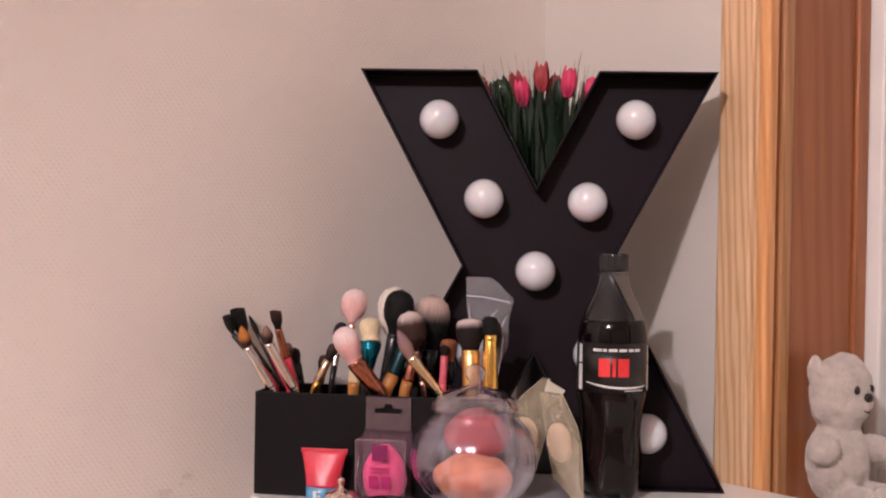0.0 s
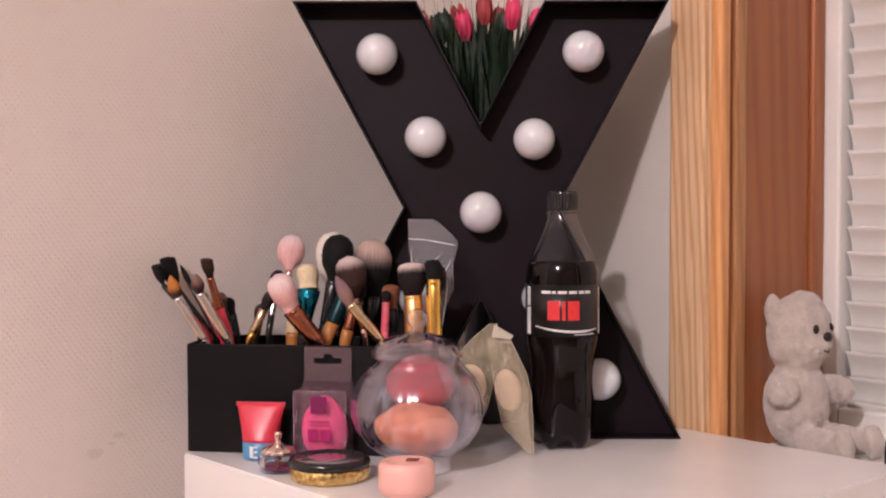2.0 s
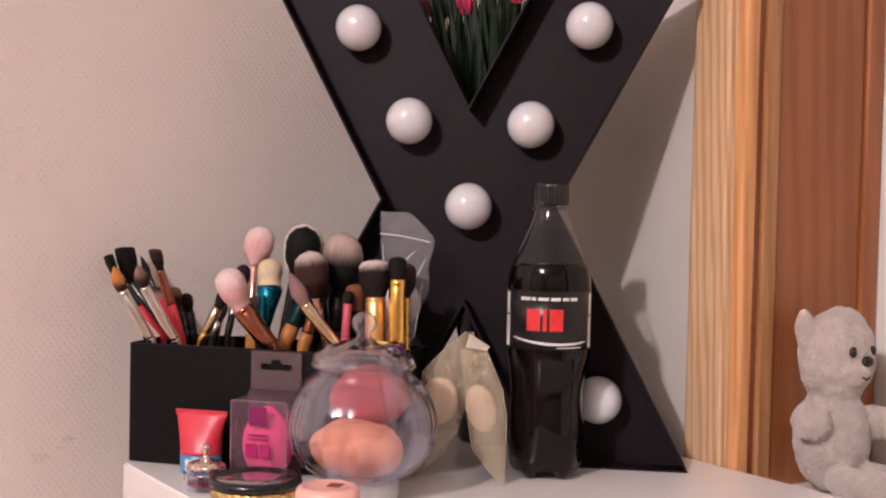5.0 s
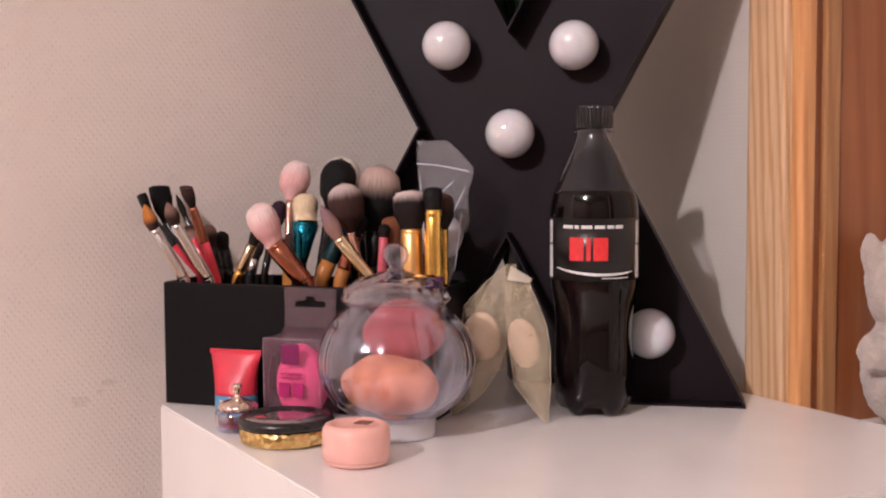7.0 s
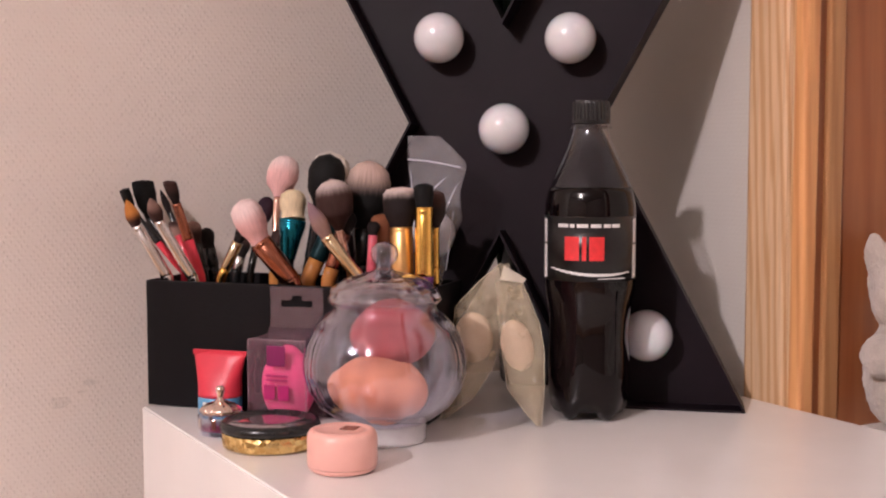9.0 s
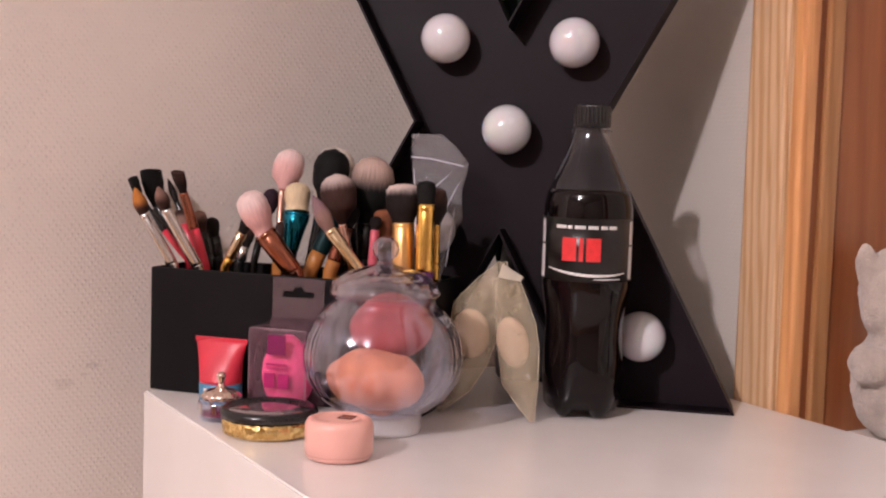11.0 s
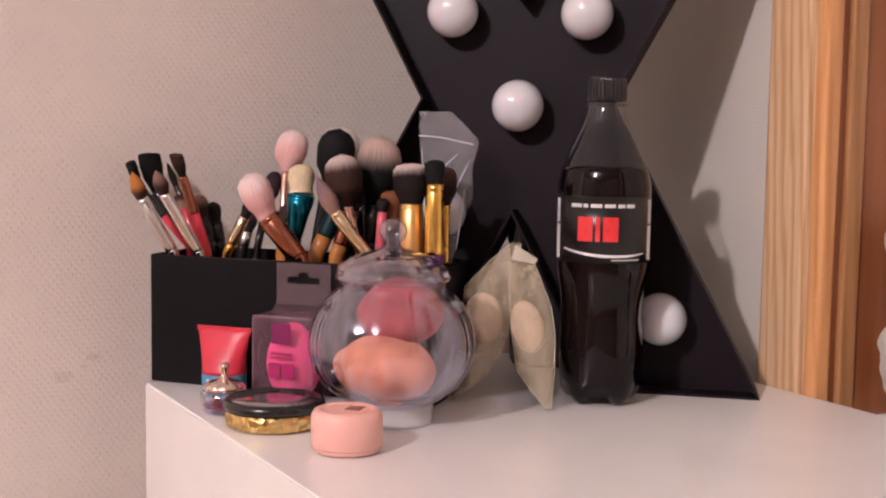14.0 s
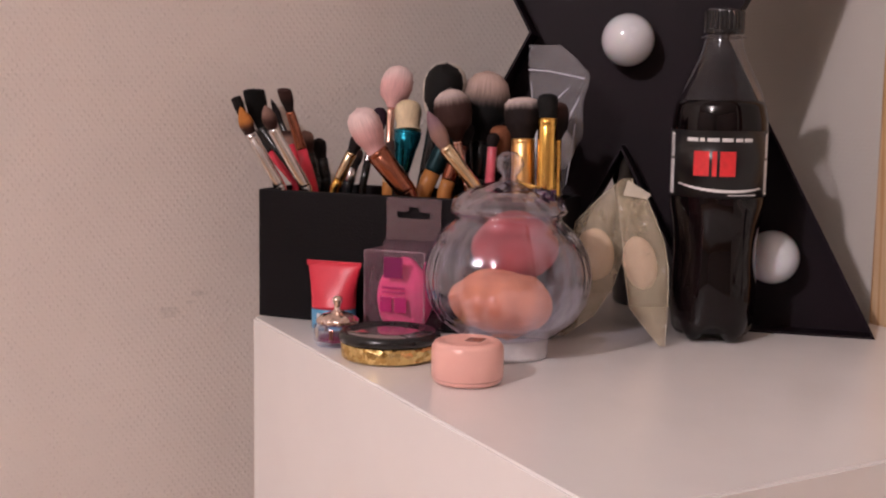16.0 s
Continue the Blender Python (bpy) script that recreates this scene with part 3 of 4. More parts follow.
# ---- make-up brushes ----
def brush(foot, rim, neck, tip, r_handle, r_neck, r_head, handle, ferrule, head, tip_hair, style):
    """One brush: a tapered handle, a metal ferrule and a tuft whose ends may be of another colour."""
    foot, rim, neck, tip = Vector(foot), Vector(rim), Vector(neck), Vector(tip)
    kind = {"flat": "flat", "blunt": "dense blunt", "pointed": "tapered", "round": "full rounded"}[style]
    words = {"plastic_black": "black", "red_lacquer": "red", "amber_wood": "amber wood", "purple_plastic": "purple", "pink_plastic": "pink", "gold_satin": "satin gold", "rose_gold": "rose gold"}
    tint = tip_hair.replace("hair_", "").replace("_", " ")
    hnd = words.get(handle, handle)
    top = thing("makeup_brush", pose(*foot), f"{kind} make-up brush with {tint} bristles and {hnd} handle", "brush", "brushes in the box")
    d = neck - foot
    bend = rim - foot
    k = 0.25
    if handle == "purple_plastic":
        k = 0.06
    elif ferrule in ("gold_satin", "silver", "copper", "champagne") and ferrule == handle:
        k = 0.03
    elif r_neck < 0.0042 and ferrule != handle:
        k = 0.5
    elif ferrule in ("teal_metal", "teal_dark"):
        k = 0.3
    a = bend + (d - bend) * k
    part("handle", tube([Vector((0, 0, 0)), bend * 0.3, bend, bend + (a - bend) * 0.5, a], [r_handle * 0.55, r_handle * 0.8, r_handle * 0.95, r_handle, r_handle * 0.97], 12), handle, top, smooth=True)
    part("ferrule", tube([a, a + (d - a) * 0.05, a + (d - a) * 0.5, a + (d - a) * 0.88, a + (d - a) * 0.9, a + (d - a) * 0.93, d], [r_handle * 0.98, r_handle * 1.04, (r_handle + r_neck) / 2, r_neck * 1.02, r_neck * 0.96, r_neck * 1.02, r_neck], 18), ferrule, top, smooth=True)
    axis = tip - neck
    length = axis.length
    turn = axis.to_track_quat("Z", "Y").to_matrix().to_4x4()
    m = Matrix.Translation(d) @ turn
    shape = {"round": ((0, 0.6), (0.13, 0.72), (0.3, 0.88), (0.5, 0.99), (0.68, 1.0), (0.83, 0.87), (0.94, 0.58), (1.0, 0.0)),
             "pointed": ((0, 0.8), (0.15, 0.95), (0.4, 1.0), (0.6, 0.85), (0.78, 0.6), (0.92, 0.3), (0.97, 0.16), (1.0, 0.0)),
             "blunt": ((0, 0.74), (0.15, 0.84), (0.4, 0.96), (0.65, 1.0), (0.82, 0.97), (0.93, 0.8), (0.98, 0.45), (1.0, 0.0)),
             "flat": ((0, 0.55), (0.15, 0.7), (0.4, 0.9), (0.65, 1.0), (0.85, 1.0), (0.97, 0.96), (0.99, 0.5), (1.0, 0.0))}[style]
    fine = []
    for (z0, r0), (z1, r1) in zip(shape, shape[1:]):
        for s in (0, 0.33, 0.67):
            fine.append((z0 + (z1 - z0) * s, r0 + (r1 - r0) * s))
    fine.append(shape[-1])
    prof = [(max(r * r_head if z > 0.3 else r_neck * (1 - z / 0.3) * 0.96 + r * r_head * z / 0.3, 0), z * length) for z, r in fine]
    prof[-1] = (0, length)
    share = {"hair_white": 0.80, "hair_beige": 0.60, "hair_orange": 0.36, "hair_lilac": 0.5}.get(tip_hair, 0.55)
    squash = 0.42 if style == "flat" else 0.9
    bm = lathe(prof, 32)
    uv = bm.loops.layers.uv.verify()
    for f in bm.faces:
        mid = math.atan2(sum(v.co.y for v in f.verts), sum(v.co.x for v in f.verts))
        for loop in f.loops:
            ang = math.atan2(loop.vert.co.y, loop.vert.co.x) if math.hypot(loop.vert.co.x, loop.vert.co.y) > 1e-6 else mid
            if ang - mid > math.pi:
                ang -= 2 * math.pi
            elif mid - ang > math.pi:
                ang += 2 * math.pi
            loop[uv].uv = (ang / (2 * math.pi) + 0.5, loop.vert.co.z / length)
    for v in bm.verts:
        ang = math.atan2(v.co.y, v.co.x)
        jag = 1 + 0.025 * math.sin(ang * 13 + v.co.z * 900) + 0.05 * noise.noise(v.co * 300 + tip * 50)
        v.co.x *= jag
        v.co.y *= jag * squash
        if v.co.z > length * 0.8:
            v.co.z += 0.0008 * noise.noise(v.co * 1500)
    bmesh.ops.transform(bm, matrix=m, verts=bm.verts)
    part("tuft", bm, hair(head, tip_hair, share), top, "", True)
    # loose hairs round the tuft
    bm = bmesh.new()
    for i in range(150):
        a1 = random.uniform(0, 2 * math.pi)
        z0 = random.uniform(0.72, 0.95)
        r0 = np.interp(z0 * length, [z for r, z in prof], [r for r, z in prof])
        z1 = min(1.03, z0 + random.uniform(0.1, 0.25))
        r1 = np.interp(min(z1, 0.999) * length, [z for r, z in prof], [r for r, z in prof]) * 1.03 + 0.0003
        c, s = math.cos(a1), math.sin(a1)
        p0, p1 = Vector((c * r0 * 0.97, s * r0 * 0.97 * squash, z0 * length)), Vector((c * r1, s * r1 * squash, z1 * length))
        side = Vector((-s, c, 0)) * 0.00014
        q = [bm.verts.new(p) for p in (p0 - side, p0 + side, p1)]
        bm.faces.new(q)
    bmesh.ops.transform(bm, matrix=m, verts=bm.verts)
    part("hair_fringe", bm, hair(tip_hair, tip_hair, 0.5), top)
    return top


brush((-0.181, 1.145, 0.784), (-0.199, 1.144, 0.878), (-0.222, 1.138, 0.918), (-0.226, 1.131, 0.938), 0.0045, 0.0045, 0.0061, "silver", "silver", "hair_brown", "hair_orange", "pointed")
brush((-0.159, 1.145, 0.784), (-0.177, 1.144, 0.878), (-0.200, 1.133, 0.923), (-0.199, 1.120, 0.940), 0.0042, 0.0042, 0.0058, "silver", "silver", "hair_brown", "hair_taupe", "pointed")
brush((-0.188, 1.190, 0.784), (-0.205, 1.190, 0.878), (-0.242, 1.192, 0.920), (-0.251, 1.195, 0.951), 0.0033, 0.0052, 0.0110, "plastic_black", "plastic_black", "hair_black", "hair_black", "flat")
brush((-0.200, 1.180, 0.784), (-0.205, 1.179, 0.878), (-0.248, 1.176, 0.926), (-0.254, 1.172, 0.945), 0.0028, 0.0028, 0.0099, "red_lacquer", "plastic_black", "hair_black", "hair_black", "flat")
brush((-0.170, 1.165, 0.784), (-0.182, 1.164, 0.878), (-0.197, 1.155, 0.935), (-0.197, 1.145, 0.952), 0.0042, 0.0036, 0.0058, "red_lacquer", "copper", "hair_dark", "hair_brown", "flat")
brush((-0.194, 1.200, 0.784), (-0.205, 1.201, 0.878), (-0.232, 1.205, 0.925), (-0.243, 1.210, 0.943), 0.0026, 0.0024, 0.0031, "plastic_black", "plastic_black", "hair_dark", "hair_dark", "pointed")
brush((-0.171, 1.165, 0.784), (-0.187, 1.166, 0.878), (-0.204, 1.170, 0.908), (-0.211, 1.175, 0.919), 0.0046, 0.0051, 0.0051, "red_lacquer", "red_lacquer", "hair_taupe", "hair_brown", "flat")
brush((-0.180, 1.175, 0.784), (-0.186, 1.175, 0.878), (-0.192, 1.175, 0.902), (-0.195, 1.175, 0.920), 0.0051, 0.0055, 0.0071, "plastic_black", "plastic_black", "hair_brown", "hair_taupe", "round")
brush((-0.177, 1.190, 0.784), (-0.184, 1.190, 0.878), (-0.188, 1.190, 0.898), (-0.191, 1.190, 0.914), 0.0051, 0.0051, 0.0063, "plastic_black", "plastic_black", "hair_dark", "hair_dark", "round")
brush((-0.173, 1.160, 0.784), (-0.162, 1.161, 0.878), (-0.150, 1.165, 0.905), (-0.144, 1.170, 0.921), 0.0038, 0.0042, 0.0058, "gold", "champagne", "hair_dark", "hair_brown", "round")
brush((-0.072, 1.148, 0.784), (-0.096, 1.147, 0.878), (-0.118, 1.140, 0.908), (-0.130, 1.132, 0.939), 0.0073, 0.0086, 0.0132, "copper", "copper", "hair_pink", "hair_pink_light", "round")
brush((-0.130, 1.190, 0.784), (-0.132, 1.191, 0.878), (-0.138, 1.212, 0.938), (-0.1385, 1.232, 0.970), 0.0028, 0.0032, 0.0128, "rose_gold", "rose_gold", "hair_pink", "hair_pink_light", "round")
brush((-0.121, 1.180, 0.784), (-0.117, 1.180, 0.878), (-0.113, 1.187, 0.922), (-0.116, 1.194, 0.945), 0.0058, 0.0105, 0.0103, "plastic_black", "teal_metal", "hair_cream", "hair_cream", "round")
brush((-0.156, 1.190, 0.784), (-0.153, 1.192, 0.878), (-0.150, 1.204, 0.914), (-0.149, 1.218, 0.938), 0.0032, 0.0037, 0.0072, "plastic_black", "silver", "hair_purple", "hair_purple", "round")
brush((-0.169, 1.190, 0.784), (-0.166, 1.192, 0.877), (-0.163, 1.195, 0.891), (-0.161, 1.200, 0.907), 0.0046, 0.0046, 0.0060, "plastic_black", "silver", "hair_dark", "hair_brown", "round")
brush((-0.105, 1.185, 0.784), (-0.100, 1.185, 0.878), (-0.090, 1.190, 0.930), (-0.0845, 1.194, 0.973), 0.0053, 0.0070, 0.0158, "plastic_black", "plastic_black", "hair_black", "hair_black", "round")
brush((-0.071, 1.200, 0.784), (-0.084, 1.203, 0.878), (-0.094, 1.214, 0.920), (-0.0975, 1.226, 0.9745), 0.0051, 0.0070, 0.0172, "plastic_black", "plastic_black", "hair_ivory", "hair_ivory", "round")
brush((-0.060, 1.195, 0.784), (-0.059, 1.195, 0.878), (-0.058, 1.200, 0.915), (-0.055, 1.205, 0.968), 0.0058, 0.0089, 0.0186, "plastic_black", "plastic_black", "hair_black", "hair_beige", "round")
brush((-0.051, 1.170, 0.784), (-0.057, 1.170, 0.879), (-0.066, 1.168, 0.916), (-0.0725, 1.168, 0.954), 0.0030, 0.0034, 0.0152, "rose_gold", "rose_gold", "hair_brown", "hair_white", "round")
brush((-0.021, 1.146, 0.784), (-0.039, 1.146, 0.880), (-0.065, 1.141, 0.913), (-0.077, 1.136, 0.938), 0.0042, 0.0052, 0.0071, "champagne", "champagne", "hair_taupe", "hair_lilac", "pointed")
brush((-0.037, 1.180, 0.784), (-0.0365, 1.179, 0.879), (-0.0355, 1.177, 0.907), (-0.0345, 1.176, 0.928), 0.0072, 0.0072, 0.0084, "plastic_black", "plastic_black", "hair_rust", "hair_rust", "blunt")
brush((-0.007, 1.150, 0.784), (-0.009, 1.150, 0.882), (-0.011, 1.153, 0.920), (-0.013, 1.156, 0.949), 0.0083, 0.0083, 0.0131, "gold_satin", "gold_satin", "hair_dark", "hair_white", "blunt")
brush((0.004, 1.147, 0.784), (0.009, 1.147, 0.882), (0.008, 1.149, 0.935), (0.007, 1.151, 0.952), 0.0068, 0.0068, 0.0072, "purple_plastic", "gold", "hair_black", "hair_black", "blunt")
brush((0.004, 1.170, 0.784), (0.010, 1.170, 0.880), (0.009, 1.172, 0.919), (0.008, 1.175, 0.946), 0.0027, 0.0029, 0.0076, "gold", "gold", "hair_dark", "hair_brown", "blunt")
brush((-0.113, 1.170, 0.784), (-0.094, 1.173, 0.878), (-0.076, 1.185, 0.925), (-0.073, 1.200, 0.942), 0.0066, 0.0070, 0.0088, "amber_wood", "teal_dark", "hair_dark", "hair_dark", "round")
brush((-0.085, 1.165, 0.784), (-0.075, 1.167, 0.878), (-0.066, 1.175, 0.913), (-0.065, 1.185, 0.929), 0.0056, 0.0061, 0.0078, "amber_wood", "copper", "hair_dark", "hair_dark", "round")
brush((-0.039, 1.160, 0.784), (-0.038, 1.160, 0.878), (-0.037, 1.163, 0.913), (-0.037, 1.165, 0.923), 0.0034, 0.0034, 0.0047, "pink_plastic", "pink_plastic", "hair_dark", "hair_dark", "round")
brush((-0.131, 1.190, 0.784), (-0.130, 1.192, 0.875), (-0.129, 1.195, 0.900), (-0.130, 1.200, 0.913), 0.0064, 0.0059, 0.0068, "amber_wood", "cream_plastic", "hair_brown", "hair_brown", "round")


# ---- clear bags and pouches ----
def sheet_bag(name, rows, material, bulge, m, label, category, wrinkle=0.0012, cols=12, ridge=0.0):
    """A sealed flat bag from rows of (left x, right x, height, y), swollen in the middle."""
    top = thing(name, m, label, category)
    steps = 34
    for side, part_name in ((-1, "front_sheet"), (1, "back_sheet")):
        bm = bmesh.new()
        grid = []
        for i in range(steps + 1):
            u = i / steps * (len(rows) - 1)
            k = min(int(u), len(rows) - 2)
            f = u - k
            a, b = rows[k], rows[k + 1]
            xl, xr, z, y = [a[n] + (b[n] - a[n]) * f for n in range(4)]
            line = []
            for j in range(cols + 1):
                s = j / cols
                edge = math.sin(math.pi * s) ** 0.7 * math.sin(math.pi * min(1, i / steps)) ** 0.6 if 0 < i < steps else 0
                x = xl + (xr - xl) * s + wrinkle * 0.22 * noise.noise(Vector((z * 140, side * 0.4, xl * 50)))
                w = wrinkle * noise.noise(Vector((x * 90, z * 60, side * 3.0))) + wrinkle * 0.6 * noise.noise(Vector((x * 260, z * 150, side * 9.0)))
                line.append(bm.verts.new((x, y + side * (bulge * edge + 0.0002) + w - ridge * max(0, 1 - abs(s - 0.1 - 0.85 * i / steps) / 0.45) * min(1, 4 * i / steps, 4 - 4 * i / steps), z)))
            grid.append(line)
        for a, b in zip(grid, grid[1:]):
            for j in range(cols):
                bm.faces.new((a[j], a[j + 1], b[j + 1], b[j]))
        bmesh.ops.transform(bm, matrix=m.inverted(), verts=bm.verts)
        part(part_name, bm, material, top, smooth=ridge == 0)
    inv = m.inverted()
    if material == "film_cream":
        for n in (0, 1):
            part("seam", tube([inv @ Vector((r[n], r[3], r[2])) for r in rows], [0.00035] * len(rows), 6), "film_seam", top)
    return top


bag = sheet_bag("zip_bag", [(-0.022, 0.002, 0.987, 1.2), (-0.022, 0.012, 0.979, 1.2), (-0.0215, 0.0245, 0.966, 1.2), (-0.02, 0.0195, 0.945, 1.2), (-0.018, 0.020, 0.922, 1.199), (-0.016, 0.011, 0.902, 1.197), (-0.014, 0.007, 0.88, 1.195), (-0.014, 0.005, 0.7845, 1.192)], "film", 0.004, pose(0, 1.195, TOP), "empty clear plastic zip bag standing in the brush box", "bag", 0.006)
part("zip_seal", tube([(-0.0215, 0.0022, 0.189), (-0.005, 0.0005, 0.188), (0.012, 0.0005, 0.185), (0.021, 0.002, 0.183)], [0.0007] * 4, 6), "film_glint", bag, "raised zip seal, paled as a highlight")
# thin pale tubes stand in for streaks of reflected light on the film
for points in (((-0.012, 0.002, 0.150), (-0.002, -0.001, 0.165), (0.010, -0.001, 0.176)), ((0.0, 0.003, 0.118), (0.006, 0.0, 0.145), (0.018, 0.001, 0.170)), ((0.009, 0.002, 0.105), (0.013, 0.001, 0.130), (0.015, 0.002, 0.150)), ((-0.018, 0.003, 0.12), (-0.017, 0.001, 0.15), (-0.019, 0.002, 0.18))):
    part("highlight_streak", tube(points, [0.0003, 0.0009, 0.0003], 6), "film_glint", bag, "pale streak drawn as a highlight on the film")
pouch_left = sheet_bag("sponge_pouch", [(0.0545, 0.0610, 0.8925, 1.188), (0.0385, 0.0615, 0.8786, 1.186), (0.0210, 0.0600, 0.8596, 1.183), (0.0196, 0.0580, 0.8369, 1.179), (0.0206, 0.0530, 0.8167, 1.172), (0.0200, 0.0425, 0.7968, 1.162), (0.0202, 0.0232, 0.7812, 1.15)], "film_cream", 0.013, pose(0.035, 1.165, TOP), "cream plastic pouch holding an oval sponge, leaning", "pouch", 0.0050, 20, 0.003)
pouch_right = sheet_bag("sponge_pouch", [(0.0524, 0.073, 0.8792, 1.182), (0.0548, 0.0796, 0.8672, 1.178), (0.0587, 0.0887, 0.8495, 1.172), (0.0614, 0.093, 0.8318, 1.167), (0.0682, 0.0953, 0.8047, 1.158), (0.0811, 0.0956, 0.7919, 1.152), (0.0931, 0.096, 0.7812, 1.147)], "film_cream", 0.011, pose(0.08, 1.155, TOP), "cream plastic pouch holding an oval sponge, leaning", "pouch", 0.0040, 20, 0.008)
part("flap", prism([(-0.0235, 0.101), (-0.0205, 0.112), (-0.0035, 0.1025), (-0.006, 0.0990)], 0.0240, 0.0245), "film_seam", pouch_right, "pale folded-over corner")
part("puff", blob(0.0150, 0.0066, 0.0195, pose(0.0023, 0.0110, 0.0577, 10, 8, 0), 0.04, 60), "sponge_cream", pouch_left, "pale cream oval sponge", True)
part("puff", blob(0.0122, 0.0066, 0.0200, pose(-0.0074, 0.0130, 0.0547, 12, -8, 0), 0.04, 60, seed=3), "sponge_cream", pouch_right, "pale cream oval sponge", True)


# ---- the cola bottle ----
def patch(r, a0, a1, z0, z1, thick=0.0003, n=16):
    """A curved plate on a cylinder's side; angles in degrees."""
    bm = bmesh.new()
    rows = []
    for i in range(n + 1):
        a = radians(a0 + (a1 - a0) * i / n)
        c, s = math.cos(a), math.sin(a)
        rows.append([bm.verts.new(((r + t) * c, (r + t) * s, z)) for t, z in ((0, z0), (thick, z0), (thick, z1), (0, z1))])
    for a, b in zip(rows, rows[1:]):
        for k in range(4):
            bm.faces.new((a[k], b[k], b[(k + 1) % 4], a[(k + 1) % 4]))
    bm.faces.new(rows[0])
    bm.faces.new(rows[-1][::-1])
    return bm


bottle = thing("drink_bottle", pose(0.1195, 1.198, TOP), "clear plastic bottle of dark cola with black label", "bottle")
shell = [(0, 0.004), (0.012, 0.003), (0.021, 0.0006), (0.026, 0.002), (0.0292, 0.008), (0.0302, 0.018), (0.0306, 0.03), (0.0302, 0.045), (0.0296, 0.06), (0.0297, 0.072), (0.0308, 0.084), (0.0326, 0.094), (0.033, 0.099), (0.033, 0.144), (0.0331, 0.15), (0.0329, 0.157), (0.0312, 0.1655), (0.0298, 0.1695), (0.0274, 0.176), (0.0242, 0.183), (0.0205, 0.1905), (0.0172, 0.1975), (0.0146, 0.2045), (0.0128, 0.2105), (0.0122, 0.217)]
bm = lathe(shell[17:], 60)
part("shell", bm, "clear_plastic", bottle, "clear ribbed plastic shell", True)
drink = shell[:17] + [(0.0297, 0.1693), (0, 0.1693)]
bm = lathe(drink, 60)
for v in bm.verts:
    z, a = v.co.z, math.atan2(v.co.y, v.co.x)
    k = 1 - 0.12 * max(0, 1 - z / 0.036) * (0.5 + 0.5 * math.cos(5 * a + 0.6)) - 0.05 * max(0, 1 - abs(z - 0.062) / 0.03) * (0.5 + 0.5 * math.cos(6 * a + 0.4))
    v.co.x, v.co.y = v.co.x * k, v.co.y * k
    if z < 0.008:
        v.co.z += 0.011 * (0.5 + 0.5 * math.cos(5 * a + 0.6)) * min(1, math.hypot(v.co.x, v.co.y) / 0.026)
part("filled_body", bm, "cola", bottle, "clear plastic body full of dark cola", True)
label_ob = part("paper_label", patch(0.0331, -258, 101, 0.1030, 0.1490, 0.00025, 72), "label_black", bottle, "black printed wrap label", True)
FACING = -79
for a0, a1, z0, z1 in ((-32, -13, 0.1180, 0.1350), (-9.5, -4, 0.1180, 0.1350), (-0.5, 18, 0.1180, 0.1350)):
    part("print_bar", patch(0.03338, FACING + a0, FACING + a1, z0, z1, 0.00012, 6), "print_red", label_ob, "red printed bar")
for a0, a1 in ((-42, -27), (-25, -19), (-16, -2), (1, 14), (17, 26), (28, 39)):
    part("print_bar", patch(0.03338, FACING + a0, FACING + a1, 0.1415, 0.1440, 0.00012, 6), "print_white", label_ob, "small white printed bar")
for i in range(14):
    a0 = -55 + i * 8.0
    t0, t1 = i / 14, (i + 1) / 14
    zc = 0.1078 + 0.0075 * (1 - math.sin(math.pi * min(1, 0.15 + t0 * 0.6)))
    w2 = 0.0019 * math.sin(math.pi * (0.12 + 0.8 * t0)) + 0.0002
    part("swoosh", patch(0.03338, FACING + a0, FACING + a0 + 8.1, zc - w2 / 2, zc + w2 / 2, 0.0001, 3), "print_white", label_ob)
part("print_bar", patch(0.03338, FACING + 10, FACING + 48, 0.1048, 0.1056, 0.00012, 6), "print_white", label_ob)
for a0 in (-78, 66):
    part("side_panel", patch(0.03338, FACING + a0, FACING + a0 + 12, 0.1045, 0.1285, 0.00012, 4), "print_white", label_ob, "white printed side panel")
    part("side_panel", patch(0.03338, FACING + a0 + 1, FACING + a0 + 11, 0.1300, 0.1470, 0.00012, 4), "print_white", label_ob)
cap_bm = lathe([(0, 0.2322), (0.0118, 0.2322), (0.0132, 0.2314), (0.0136, 0.230), (0.0137, 0.2185), (0.0139, 0.218), (0.0139, 0.2155), (0.0125, 0.215), (0, 0.215)], 96)
for v in cap_bm.verts:
    if 0.2183 < v.co.z < 0.2311:
        a = math.atan2(v.co.y, v.co.x)
        k = 1 + 0.02 * math.cos(32 * a)
        v.co.x, v.co.y = v.co.x * k, v.co.y * k
part("cap", cap_bm, "plastic_black", bottle, "black ribbed screw cap")
part("neck_ring", lathe([(0.0122, 0.2115), (0.0152, 0.212), (0.0152, 0.2135), (0.0122, 0.214), (0.0122, 0.2115)], 40), "clear_plastic", bottle, smooth=True)


# ---- glass jar with sponges ----
jar = thing("glass_jar", pose(0.0035, 1.079, TOP), "round ribbed glass jar with a knobbed glass lid", "jar")
outer_wall = [(0.0, 0.0130), (0.0262, 0.0128), (0.034, 0.0165), (0.0440, 0.0245), (0.0512, 0.0355), (0.0546, 0.0475), (0.0550, 0.056), (0.0528, 0.067), (0.0476, 0.0775), (0.0410, 0.0855), (0.0360, 0.0898), (0.0352, 0.092), (0.0372, 0.0942)]
inner_wall = [(0.0345, 0.0942), (0.0328, 0.0905), (0.0385, 0.0845), (0.0452, 0.0765), (0.0502, 0.0665), (0.0524, 0.056), (0.0520, 0.0475), (0.0486, 0.0365), (0.0415, 0.0262), (0.031, 0.0192), (0.012, 0.0165), (0, 0.016)]
